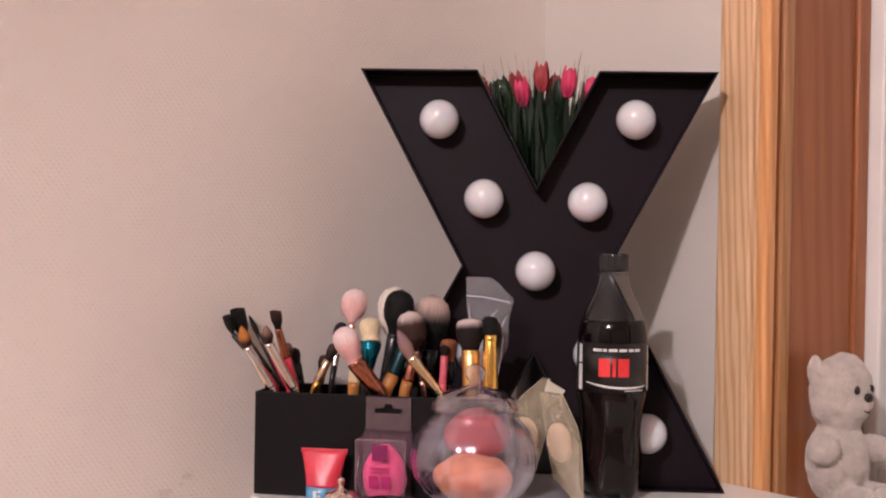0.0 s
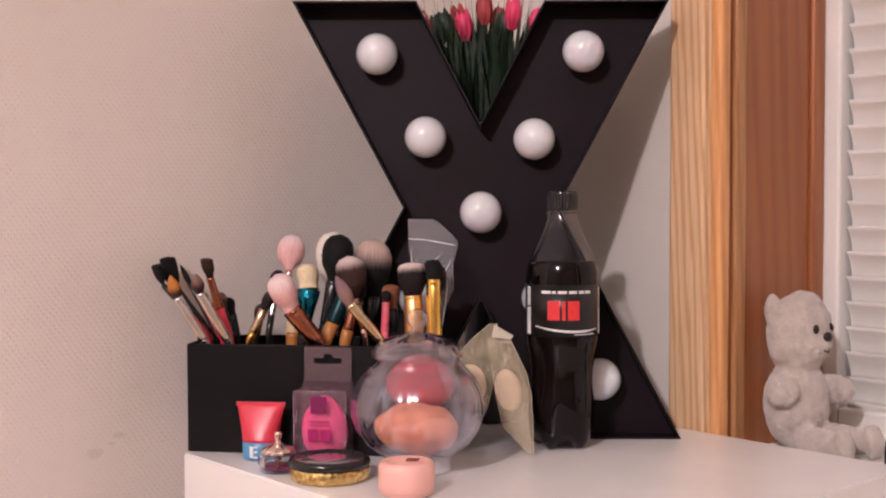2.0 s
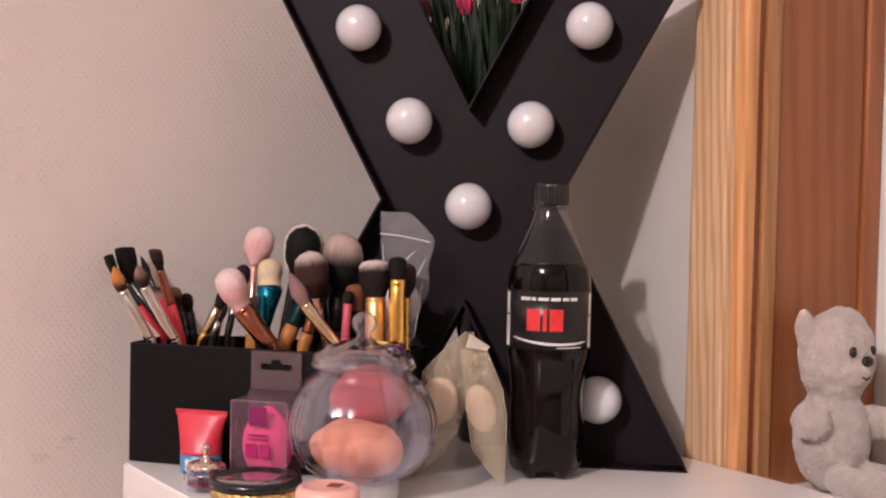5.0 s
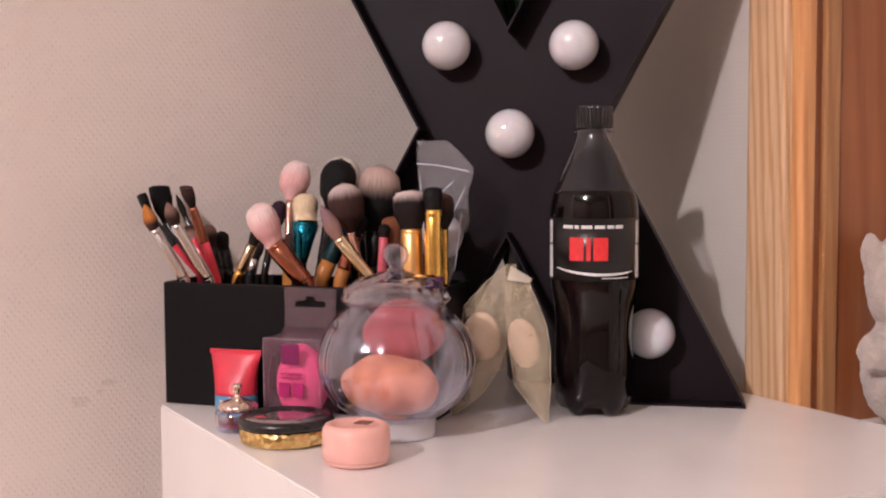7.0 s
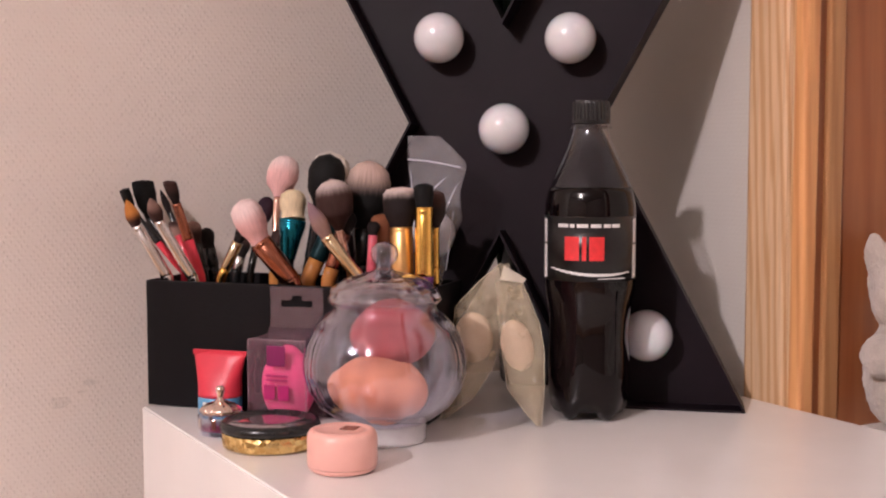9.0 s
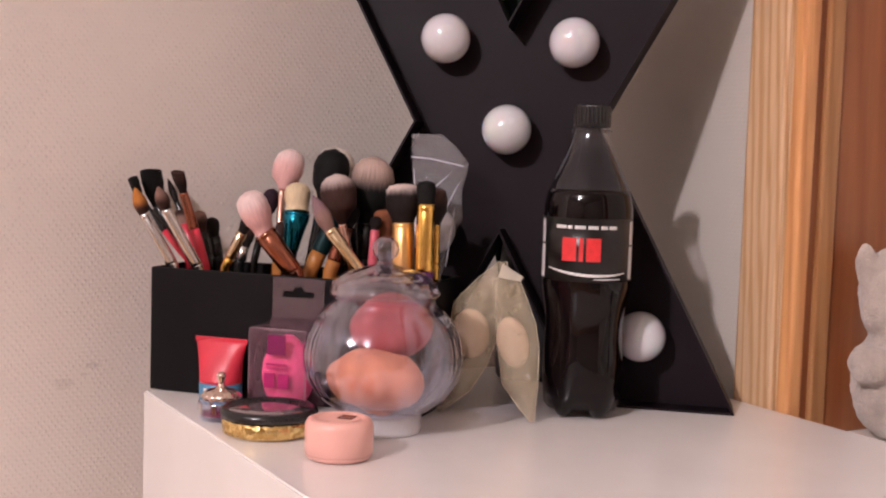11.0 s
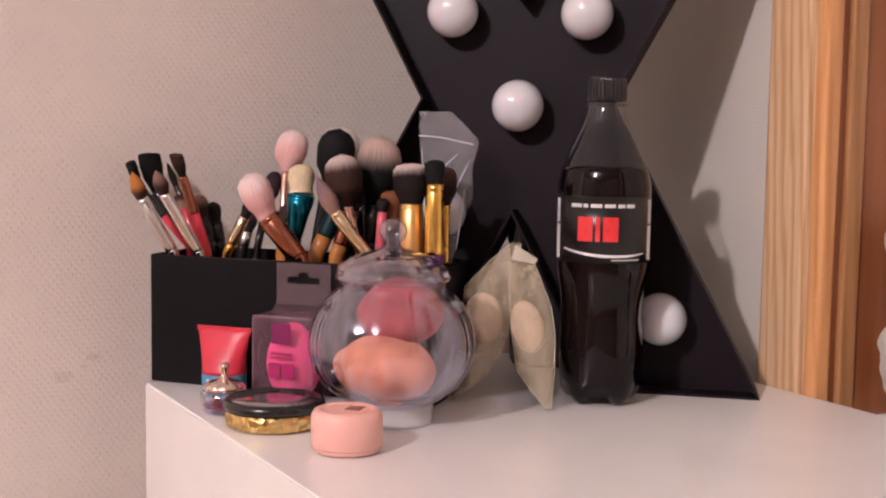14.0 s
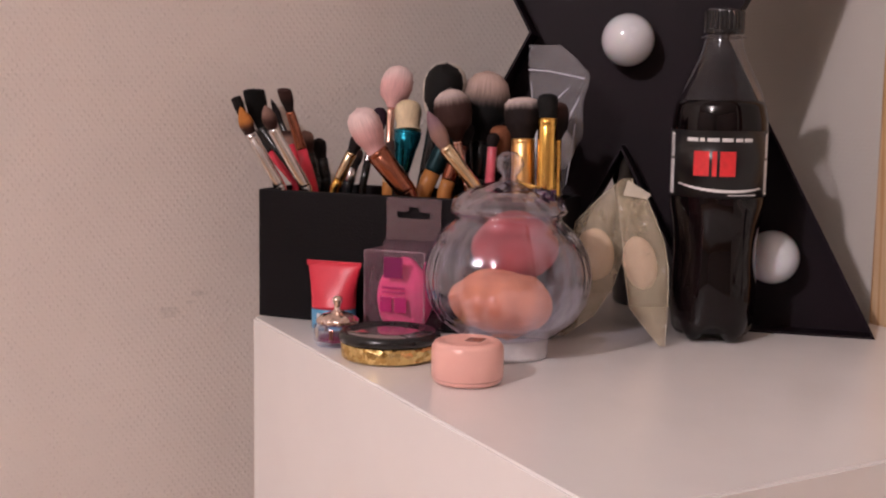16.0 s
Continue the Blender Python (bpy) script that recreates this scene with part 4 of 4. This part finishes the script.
bm = lathe(outer_wall + inner_wall, 96)
for v in bm.verts:
    z, a = v.co.z, math.atan2(v.co.y, v.co.x)
    k = 0.985 + 0.03 * abs(math.sin(8 * a)) * max(0, min(1, (z - 0.014) / 0.012, (0.09 - z) / 0.012))
    v.co.x, v.co.y = v.co.x * k, v.co.y * k
part("bowl", bm, "jar_glass", jar, "clear ribbed glass bowl", True)
bm = lathe([(0.0, 0.1095), (0.018, 0.1075), (0.030, 0.1015), (0.0338, 0.0958), (0.0378, 0.0950), (0.0386, 0.0965), (0.0370, 0.099), (0.0345, 0.1035), (0.027, 0.1095), (0.016, 0.1135), (0.0075, 0.1155), (0.0048, 0.1178), (0.0052, 0.1195), (0.0082, 0.1225), (0.0094, 0.1265), (0.0084, 0.1310), (0.005, 0.1342), (0.0, 0.1352)], 72)
for v in bm.verts:
    z, a = v.co.z, math.atan2(v.co.y, v.co.x)
    k = 1 + 0.05 * abs(math.sin(8 * a)) * max(0, min(1, (z - 0.098) / 0.004, (0.113 - z) / 0.004))
    v.co.x, v.co.y = v.co.x * k, v.co.y * k
part("foot", lathe([(0, 0.0052), (0.024, 0.0045), (0.0265, 0.0006), (0.0278, 0.0012), (0.0280, 0.0035), (0.0277, 0.0085), (0.0282, 0.0124), (0.0275, 0.0150), (0.026, 0.0126), (0, 0.0125)], 60), "foot_glass", jar, "cloudy moulded glass foot", True)
part("lid", bm, "lid_glass", jar, "clear glass lid with a ball knob", True)


def egg(name, m, size, material, label, parent=None, dent=0.05, seed=0.0):
    """A teardrop make-up sponge, pointed along its own x."""
    bm = blob(size[0], size[1], size[2], None, 0, seg=32)
    for v in bm.verts:
        s = v.co.x / size[0]
        k = 1 - 0.22 * max(0, -s) ** 1.5 + dent * noise.noise(v.co * 55 + Vector((seed, 0, 0))) + dent * 0.4 * noise.noise(v.co * 190 + Vector((seed, 3, 0)))
        v.co.y, v.co.z = v.co.y * k, v.co.z * k
    if parent:
        bmesh.ops.transform(bm, matrix=m, verts=bm.verts)
        return part(name, bm, material, parent, label, True)
    ob = part(name, bm, material, smooth=True)
    ob.matrix_world = m
    return tagged(ob, label, "sponge")


egg("makeup_sponge", pose(0.0045, 1.062, TOP + 0.0385, 0, 4, 5), (0.0345, 0.0235, 0.0222), "sponge_orange", "orange teardrop make-up sponge lying in the jar", dent=0.20, seed=2)
egg("makeup_sponge", pose(0.0035, 1.094, TOP + 0.0715, 0, 90, 0), (0.0235, 0.0300, 0.0290), "sponge_rose", "dusty rose make-up sponge standing in the jar", dent=0.06, seed=7)


# ---- pink sponge in its clear package ----
pack = thing("sponge_package", pose(-0.0825, 1.091, TOP), "clear plastic hang package with a magenta make-up sponge", "package")
for panel, dims in (("front_panel", (-0.0225, 0.0225, 0, 0.0005, 0.0008, 0.062)), ("side_panel", (-0.0225, -0.022, 0.0008, 0.033, 0.0008, 0.062)), ("side_panel", (0.022, 0.0225, 0.0008, 0.033, 0.0008, 0.062)),
                    ("back_panel", (-0.0225, 0.0225, 0.0335, 0.034, 0.0008, 0.066)), ("base_panel", (-0.0215, 0.0215, 0.0008, 0.033, 0.0008, 0.0013)), ("top_panel", (-0.0215, 0.0215, 0.0008, 0.033, 0.0622, 0.0627))):
    part(panel, box(*dims), "film_box", pack)
for z in (0.0015, 0.0625):
    part("fold_edge", tube([(-0.0222, 0.0002, z), (0.0222, 0.0002, z)], [0.0005, 0.0005], 6), "film_edge", pack)
for x in (-0.0224, 0.0224):
    part("fold_edge", tube([(x, 0.0002, 0.002), (x, 0.0002, 0.062)], [0.0005, 0.0005], 6), "film_edge", pack)
bm = box(-0.021, 0.021, 0.0345, 0.0352, 0.0662, 0.082)
box(-0.021, 0.021, 0.0345, 0.0352, 0.0902, 0.0965, bm=bm)
box(-0.021, -0.0125, 0.0345, 0.0352, 0.0821, 0.0901, bm=bm)
box(0.0125, 0.021, 0.0345, 0.0352, 0.0821, 0.0901, bm=bm)
box(-0.0124, -0.004, 0.0345, 0.0352, 0.0868, 0.0901, bm=bm)
box(0.004, 0.0124, 0.0345, 0.0352, 0.0868, 0.0901, bm=bm)
part("hang_tab", bm, "film_tab_reddened", pack, "grey translucent tab with a euro slot, reddened for a reflection")
egg("sponge", pose(0.001, 0.0175, 0.0285, 0, 90, 0), (0.0285, 0.0150, 0.0200), "sponge_pink", "magenta make-up sponge", pack, 0.05, 5)
part("sticker", box(-0.0075, 0.0065, -0.0006, -0.0001, 0.044, 0.0585), "plum_print", pack, "dark plum square sticker")
for x0, x1, z0, z1 in ((-0.0085, 0.0085, 0.0365, 0.0378), (-0.0085, 0.0085, 0.0335, 0.0345), (-0.010, -0.0015, 0.020, 0.0305), (0.001, 0.0095, 0.020, 0.0305)):
    part("print_bar", box(x0, x1, -0.0006, -0.0001, z0, z1), "pink_print", pack)
drop = [(0.5 * math.sin(2 * math.pi * i / 20) * (0.009 if math.cos(2 * math.pi * i / 20) < 0 else 0.009 * (1 - math.cos(2 * math.pi * i / 20) * 0.55)), 0.034 + 0.0135 * math.cos(2 * math.pi * i / 20)) for i in range(20)]
bm = prism(drop, -0.0003, 0.0002)
bmesh.ops.transform(bm, matrix=pose(-0.0228, 0.016, 0, 0, 0, 90) @ Matrix.Scale(1.5, 4, (1, 0, 0)), verts=bm.verts)
part("printed_drop", bm, "label_black", pack, "dark printed teardrop")


# ---- tube, flask, compact, pink pot ----
tube_thing = thing("cream_tube", pose(-0.1395, 1.114, TOP), "red squeeze tube standing on its blue cap", "tube")
bm = bmesh.new()
rings = []
for i in range(15):
    s = i / 14
    z = 0.0155 + s * 0.0325
    rx, ry = 0.0162 + 0.0054 * s ** 1.5, 0.0135 * (1 - s) ** 0.8 + 0.0007
    rings.append([bm.verts.new((math.copysign(abs(math.cos(a)) ** 0.8, math.cos(a)) * rx, math.sin(a) * ry + 0.0009 * s * math.sin(4 * s + 3 * math.cos(a)), z)) for a in [2 * math.pi * k / 32 for k in range(32)]])
for a, b in zip(rings, rings[1:]):
    for k in range(32):
        bm.faces.new((a[k], a[(k + 1) % 32], b[(k + 1) % 32], b[k]))
bm.faces.new(rings[0][::-1])
bm.faces.new(rings[-1])
part("body", bm, "red_tube", tube_thing, "glossy red tube body", True)
part("crimp", box(-0.0217, 0.0217, -0.0006, 0.0008, 0.0455, 0.0492, 0.0003), "red_tube", tube_thing, "flat crimped end")
part("cap", lathe([(0, 0.0006), (0.0155, 0.0006), (0.016, 0.0015), (0.0162, 0.015), (0.0155, 0.0156), (0, 0.0156)], 36), "blue_print", tube_thing, "blue printed cap", True)
for a0, a1, z0, z1 in ((-112, -100, 0.003, 0.013), (-98, -86, 0.003, 0.0045), (-98, -86, 0.0075, 0.009), (-98, -88, 0.0118, 0.013)):
    part("print_bar", patch(0.0163, a0, a1, z0, z1, 0.0002, 4), "print_white", tube_thing)

flask = thing("perfume_flask", pose(-0.1105, 1.060, TOP), "tiny faceted glass perfume flask with a champagne metal stopper", "flask")
part("bottle", lathe([(0, 0.0022), (0.0125, 0.0008), (0.0150, 0.0012), (0.0158, 0.004), (0.0158, 0.0125), (0.0142, 0.0150), (0.0085, 0.0168), (0.0072, 0.0175), (0.0060, 0.0175), (0.0072, 0.0160), (0.013, 0.014), (0.0145, 0.012), (0.0145, 0.004), (0, 0.0032)], 12), "thin_glass", flask, "clear faceted glass flask")
part("perfume", lathe([(0, 0.0034), (0.0140, 0.0042), (0.0142, 0.0060), (0, 0.0062)], 24), "plum_print", flask, "plum coloured perfume", True)
for k in range(8):
    bm = box(-0.0016, 0.0016, -0.0163, -0.0155, 0.0065, 0.0135, 0.0003)
    bmesh.ops.transform(bm, matrix=pose(0, 0, 0, 0, 0, k * 45 + 10), verts=bm.verts)
    part("metal_bar", bm, "silver" if k % 2 else "mirror_brown", flask, "bright metal bar on the glass")
bm = lathe([(0, 0.0150), (0.0125, 0.0152), (0.0140, 0.0165), (0.0138, 0.0185), (0.0105, 0.0212), (0.0060, 0.0228), (0.0032, 0.0242), (0.0022, 0.0255), (0.0022, 0.0280), (0.0032, 0.0300), (0.0034, 0.0325), (0.0020, 0.0340), (0, 0.0342)], 48)
for v in bm.verts:
    if v.co.z < 0.0225:
        a = math.atan2(v.co.y, v.co.x)
        v.co.x, v.co.y = v.co.x * (1 + 0.05 * math.cos(12 * a)), v.co.y * (1 + 0.05 * math.cos(12 * a))
part("stopper", bm, "champagne_pale", flask, "fluted champagne metal stopper with a finial", True)

compact = thing("powder_compact", pose(-0.0632, 1.040, TOP), "round gold compact with black rim and clear window", "compact")
bm = lathe([(0, 0.0006), (0.0275, 0.0006), (0.0295, 0.002), (0.0300, 0.0055), (0.0302, 0.0105), (0.0285, 0.0112), (0, 0.0112)], 64)
for v in bm.verts:
    a = math.atan2(v.co.y, v.co.x)
    k = 1 + 0.014 * math.cos(8 * a)
    v.co.x, v.co.y = v.co.x * k, v.co.y * k
part("base", bm, "gold_flake", compact, "gold leaf patterned base", True)
part("lid_rim", lathe([(0.0264, 0.0165), (0.0282, 0.0176), (0.0302, 0.0166), (0.0312, 0.0140), (0.0306, 0.0114), (0.0264, 0.0114), (0.0264, 0.0165)], 64), "plastic_black", compact, "glossy black lid rim", True)
part("window", lathe([(0, 0.0158), (0.0262, 0.0158), (0.0262, 0.0166), (0.012, 0.0170), (0, 0.0171)], 48), "mirror_film", compact, "shiny clear window", True)

compact.scale = (1.07, 1.07, 1.05)
pot = thing("cream_pot", pose(0.0065, 0.996, TOP), "small pale pink plastic cream pot with rounded edges", "pot")
part("body", lathe([(0, 0.0006), (0.0205, 0.0006), (0.0222, 0.0018), (0.0228, 0.0034), (0.0229, 0.0038)], 56), "pink_lid", pot, smooth=True)
part("lid", lathe([(0.0228, 0.0040), (0.0233, 0.0044), (0.0234, 0.020), (0.0230, 0.0236), (0.0214, 0.0262), (0.0190, 0.0272), (0.0172, 0.0270), (0.0165, 0.0264), (0, 0.0264)], 56), "pink_lid", pot, "pale pink screw lid", True)
part("sticker", lathe([(0.0, 0.02665), (0.0150, 0.02665), (0.0150, 0.0269), (0, 0.0269)], 40), "pink_lid", pot, "round sticker")
bm = box(-0.0005, 0.010, -0.004, 0.008, 0.0270, 0.02725)
part("print_bar", bm, "mirror_brown", pot, "shiny brown printed bar")
pot.scale = (0.93, 0.93, 0.96)


# ---- tulips in a vase behind the letter ----
vase = thing("vase", pose(0.046, 1.325, TOP), "slim dark vase standing behind the letter", "vase")
part("body", lathe([(0, 0.0006), (0.026, 0.0006), (0.028, 0.004), (0.030, 0.06), (0.024, 0.15), (0.026, 0.20), (0.0245, 0.20), (0.0225, 0.15), (0.027, 0.06), (0, 0.005)], 36), "vase", vase, smooth=True)


def tulip(lean_x, lean_y, height, color, leaves, seed):
    random.seed(seed)
    top = thing("tulip", pose(0.046 + lean_x * 0.1, 1.325 + lean_y * 0.1, TOP + 0.012), "artificial tulip with long dark green leaves", "flower", "tulips in the vase")
    end = Vector((lean_x, lean_y, height))
    part("stem", tube([(0, 0, 0), end * 0.5 + Vector((lean_x * -0.12, 0, 0)), end], [0.002, 0.0019, 0.0017], 8), "green_leaf", top, smooth=True)
    m = Matrix.Translation(end - Vector((0, 0, 0.003))) @ pose(0, 0, 0, lean_y * -200, lean_x * 350, 0) @ Matrix.Scale(0.86, 4)
    bloom = part("bloom", blob(0.0066, 0.0066, 0.015, m @ pose(0, 0, 0.016), 0, seg=16), color, top, {"tulip": "pink tulip bloom", "tulip_red": "dark red tulip bloom"}.get(color, "closed green bud"), True)
    for k in range(6):
        a = k * math.pi / 3 + seed
        petal = bmesh.new()
        grid = []
        for i in range(9):
            s = i / 8
            w = 0.0078 * math.sin(math.pi * (0.12 + 0.86 * s)) ** 0.8
            out = 0.0085 * math.sin(math.pi * (0.1 + 0.62 * s)) + (0.001 if k % 2 else 0)
            grid.append([petal.verts.new((out * (1 - 0.22 * j * j), w * j, (0.036 + 0.003 * math.sin(k * 2.3 + seed)) * s)) for j in (-1, -0.5, 0, 0.5, 1)])
        for a1, b1 in zip(grid, grid[1:]):
            for j in range(4):
                petal.faces.new((a1[j], a1[j + 1], b1[j + 1], b1[j]))
        bmesh.ops.transform(petal, matrix=m @ pose(0, 0, 0, 0, 0, math.degrees(a)), verts=petal.verts)
        part("petal", petal, color, bloom, smooth=True)
    for k in range(leaves):
        bm = bmesh.new()
        blade = k % 5 == 4       # a thin grassy blade between the broad leaves
        a = random.uniform(0, 6.28)
        h = height * (random.uniform(1.03, 1.11) if blade else random.uniform(0.95, 1.06))
        spread = random.uniform(0.008, 0.05)
        grid = []
        for i in range(11):
            s = i / 10
            w = (0.0014 if blade else 0.0098) * math.sin(math.pi * min(1, 0.15 + 0.85 * s)) ** 0.8
            cx = Vector((lean_x * s + math.cos(a) * spread * s * s, lean_y * s + math.sin(a) * spread * s * s, h * s))
            side = Vector((-math.sin(a * 1.7 + s), math.cos(a * 1.7 + s), 0))
            grid.append([bm.verts.new(cx + side * w * j + Vector((0, 0, 0.0015 * abs(j)))) for j in (-1, 0, 1)])
        for a1, b1 in zip(grid, grid[1:]):
            for j in range(2):
                bm.faces.new((a1[j], a1[j + 1], b1[j + 1], b1[j]))
        part("leaf", bm, "green_blade" if blade else "green_leaf", top, smooth=True)


for number, (tx, ty, th, tc) in enumerate(((-0.023, -0.014, 0.374, "tulip"), (-0.007, 0.002, 0.392, "tulip_red"), (0.018, -0.014, 0.384, "tulip"), (0.036, -0.008, 0.374, "tulip"), (0.004, 0.016, 0.380, "tulip_red"), (-0.040, 0.000, 0.376, "green_leaf"), (-0.030, 0.014, 0.384, "tulip_red"), (-0.058, -0.006, 0.374, "tulip_red"), (-0.048, 0.008, 0.374, "green_leaf"), (0.010, -0.004, 0.372, "green_leaf"))):
    tulip(tx, ty, th, tc, 46, 11 + number)


# ---- the plush bear on the sill ----
rough = bmesh.new()
for size, place, turn in (((0.034, 0.035, 0.046), (0, 0, 0.047), (0, 0, 0)), ((0.034, 0.034, 0.042), (0.003, 0, 0.117), (0, 6, 0)), ((0.014, 0.017, 0.015), (0.026, 0, 0.108), (0, 8, 0)),
                          ((0.011, 0.0085, 0.024), (-0.006, -0.0270, 0.134), (16, -10, 24)), ((0.011, 0.0085, 0.018), (-0.012, 0.025, 0.139), (-16, -8, -24)),
                          ((0.019, 0.0165, 0.0165), (0.010, -0.036, 0.064), (0, 16, 16)), ((0.023, 0.0135, 0.0145), (0.020, 0.036, 0.061), (0, 6, 24)),
                          ((0.036, 0.0150, 0.0150), (0.044, -0.017, 0.015), (0, 0, -8)), ((0.036, 0.0150, 0.0150), (0.044, 0.021, 0.015), (0, 0, 8)),
                          ((0.010, 0.0130, 0.017), (0.077, -0.022, 0.0172), (0, -10, 0)), ((0.010, 0.0130, 0.017), (0.077, 0.026, 0.0172), (0, -10, 0))):
    merge(rough, blob(*size, pose(*place, *turn), 0.10, 110, 36, place[0] * 100))
# the stuffed limbs are sewn into one skin
skin = bpy.data.meshes.new("skin")
rough.to_mesh(skin)
rough.free()
draft = new("skin", skin)
weld = draft.modifiers.new("weld", "REMESH")
weld.mode, weld.voxel_size = "VOXEL", 0.0021
welded = bpy.data.meshes.new_from_object(draft.evaluated_get(bpy.context.evaluated_depsgraph_get()))
bear = bmesh.new()
bear.from_mesh(welded)
for n in range(3):
    bmesh.ops.smooth_vert(bear, verts=bear.verts, factor=0.5, use_axis_x=True, use_axis_y=True, use_axis_z=True)
bpy.data.objects.remove(draft)
bpy.data.meshes.remove(skin)
bpy.data.meshes.remove(welded)
# matted tufts of pile
for v in bear.verts:
    v.co += v.normal * (0.0010 * noise.noise(v.co * 210) + 0.0006 * noise.noise(v.co * 520))
seam = len(bear.faces)
for size, place in (((0.0032, 0.0038, 0.0048), (0.0335, -0.012, 0.124)), ((0.0032, 0.0038, 0.0048), (0.0335, 0.012, 0.124)), ((0.0040, 0.0062, 0.0048), (0.0395, 0.0, 0.1165))):
    merge(bear, blob(*size, pose(*place)))
merge(bear, tube([(0.0380, -0.005, 0.1035), (0.0402, 0, 0.1015), (0.0380, 0.005, 0.1035)], [0.0008] * 3, 6))
me = bpy.data.meshes.new("teddy_bear")
bear.faces.ensure_lookup_table()
for i, f in enumerate(bear.faces):
    f.material_index = 1 if i >= seam else 0
    f.smooth = True
bear.to_mesh(me)
bear.free()
me.materials.append(M["plush"])
me.materials.append(M["eye"])
teddy = tagged(new("teddy_bear", me), "pale grey plush teddy bear sitting on the window sill", "toy")
teddy.matrix_world = TURNED @ pose(-0.634, 1.184, Z0 + 0.0005, 0, 0, -5) @ Matrix.Diagonal((0.92, 0.9, 0.98, 1))

sock = part("black_sock", blob(0.015, 0.016, 0.027, None, 0.35, 60, 28), "black_cloth", smooth=True)
sock.matrix_world = TURNED @ pose(-0.491, 1.128, Z0 + 0.0235, 0, 8, 20)
tagged(sock, "crumpled black sock lying on the window sill", "sock")


# scuffs on the long wall
for v0, z0, sx, sz in ((0.6365, 0.7705, 0.0075, 0.006), (0.6610, 0.7855, 0.0055, 0.0035), (0.6540, 0.7780, 0.003, 0.002)):
    bm = bmesh.new()
    ring = [bm.verts.new((W1 + 0.0006, v0 + sx * math.cos(a) * (1 + 0.3 * math.sin(3 * a + v0 * 90)), z0 + sz * math.sin(a) * (1 + 0.25 * math.cos(2 * a)))) for a in [k * math.pi / 10 for k in range(20)]]
    bm.faces.new(ring)
    ob = part("scuff_mark", bm, "scuff")
    ob.matrix_world = TURNED
    tagged(ob, "faint brown scuff on the wallpaper", "stain", "", "structure")
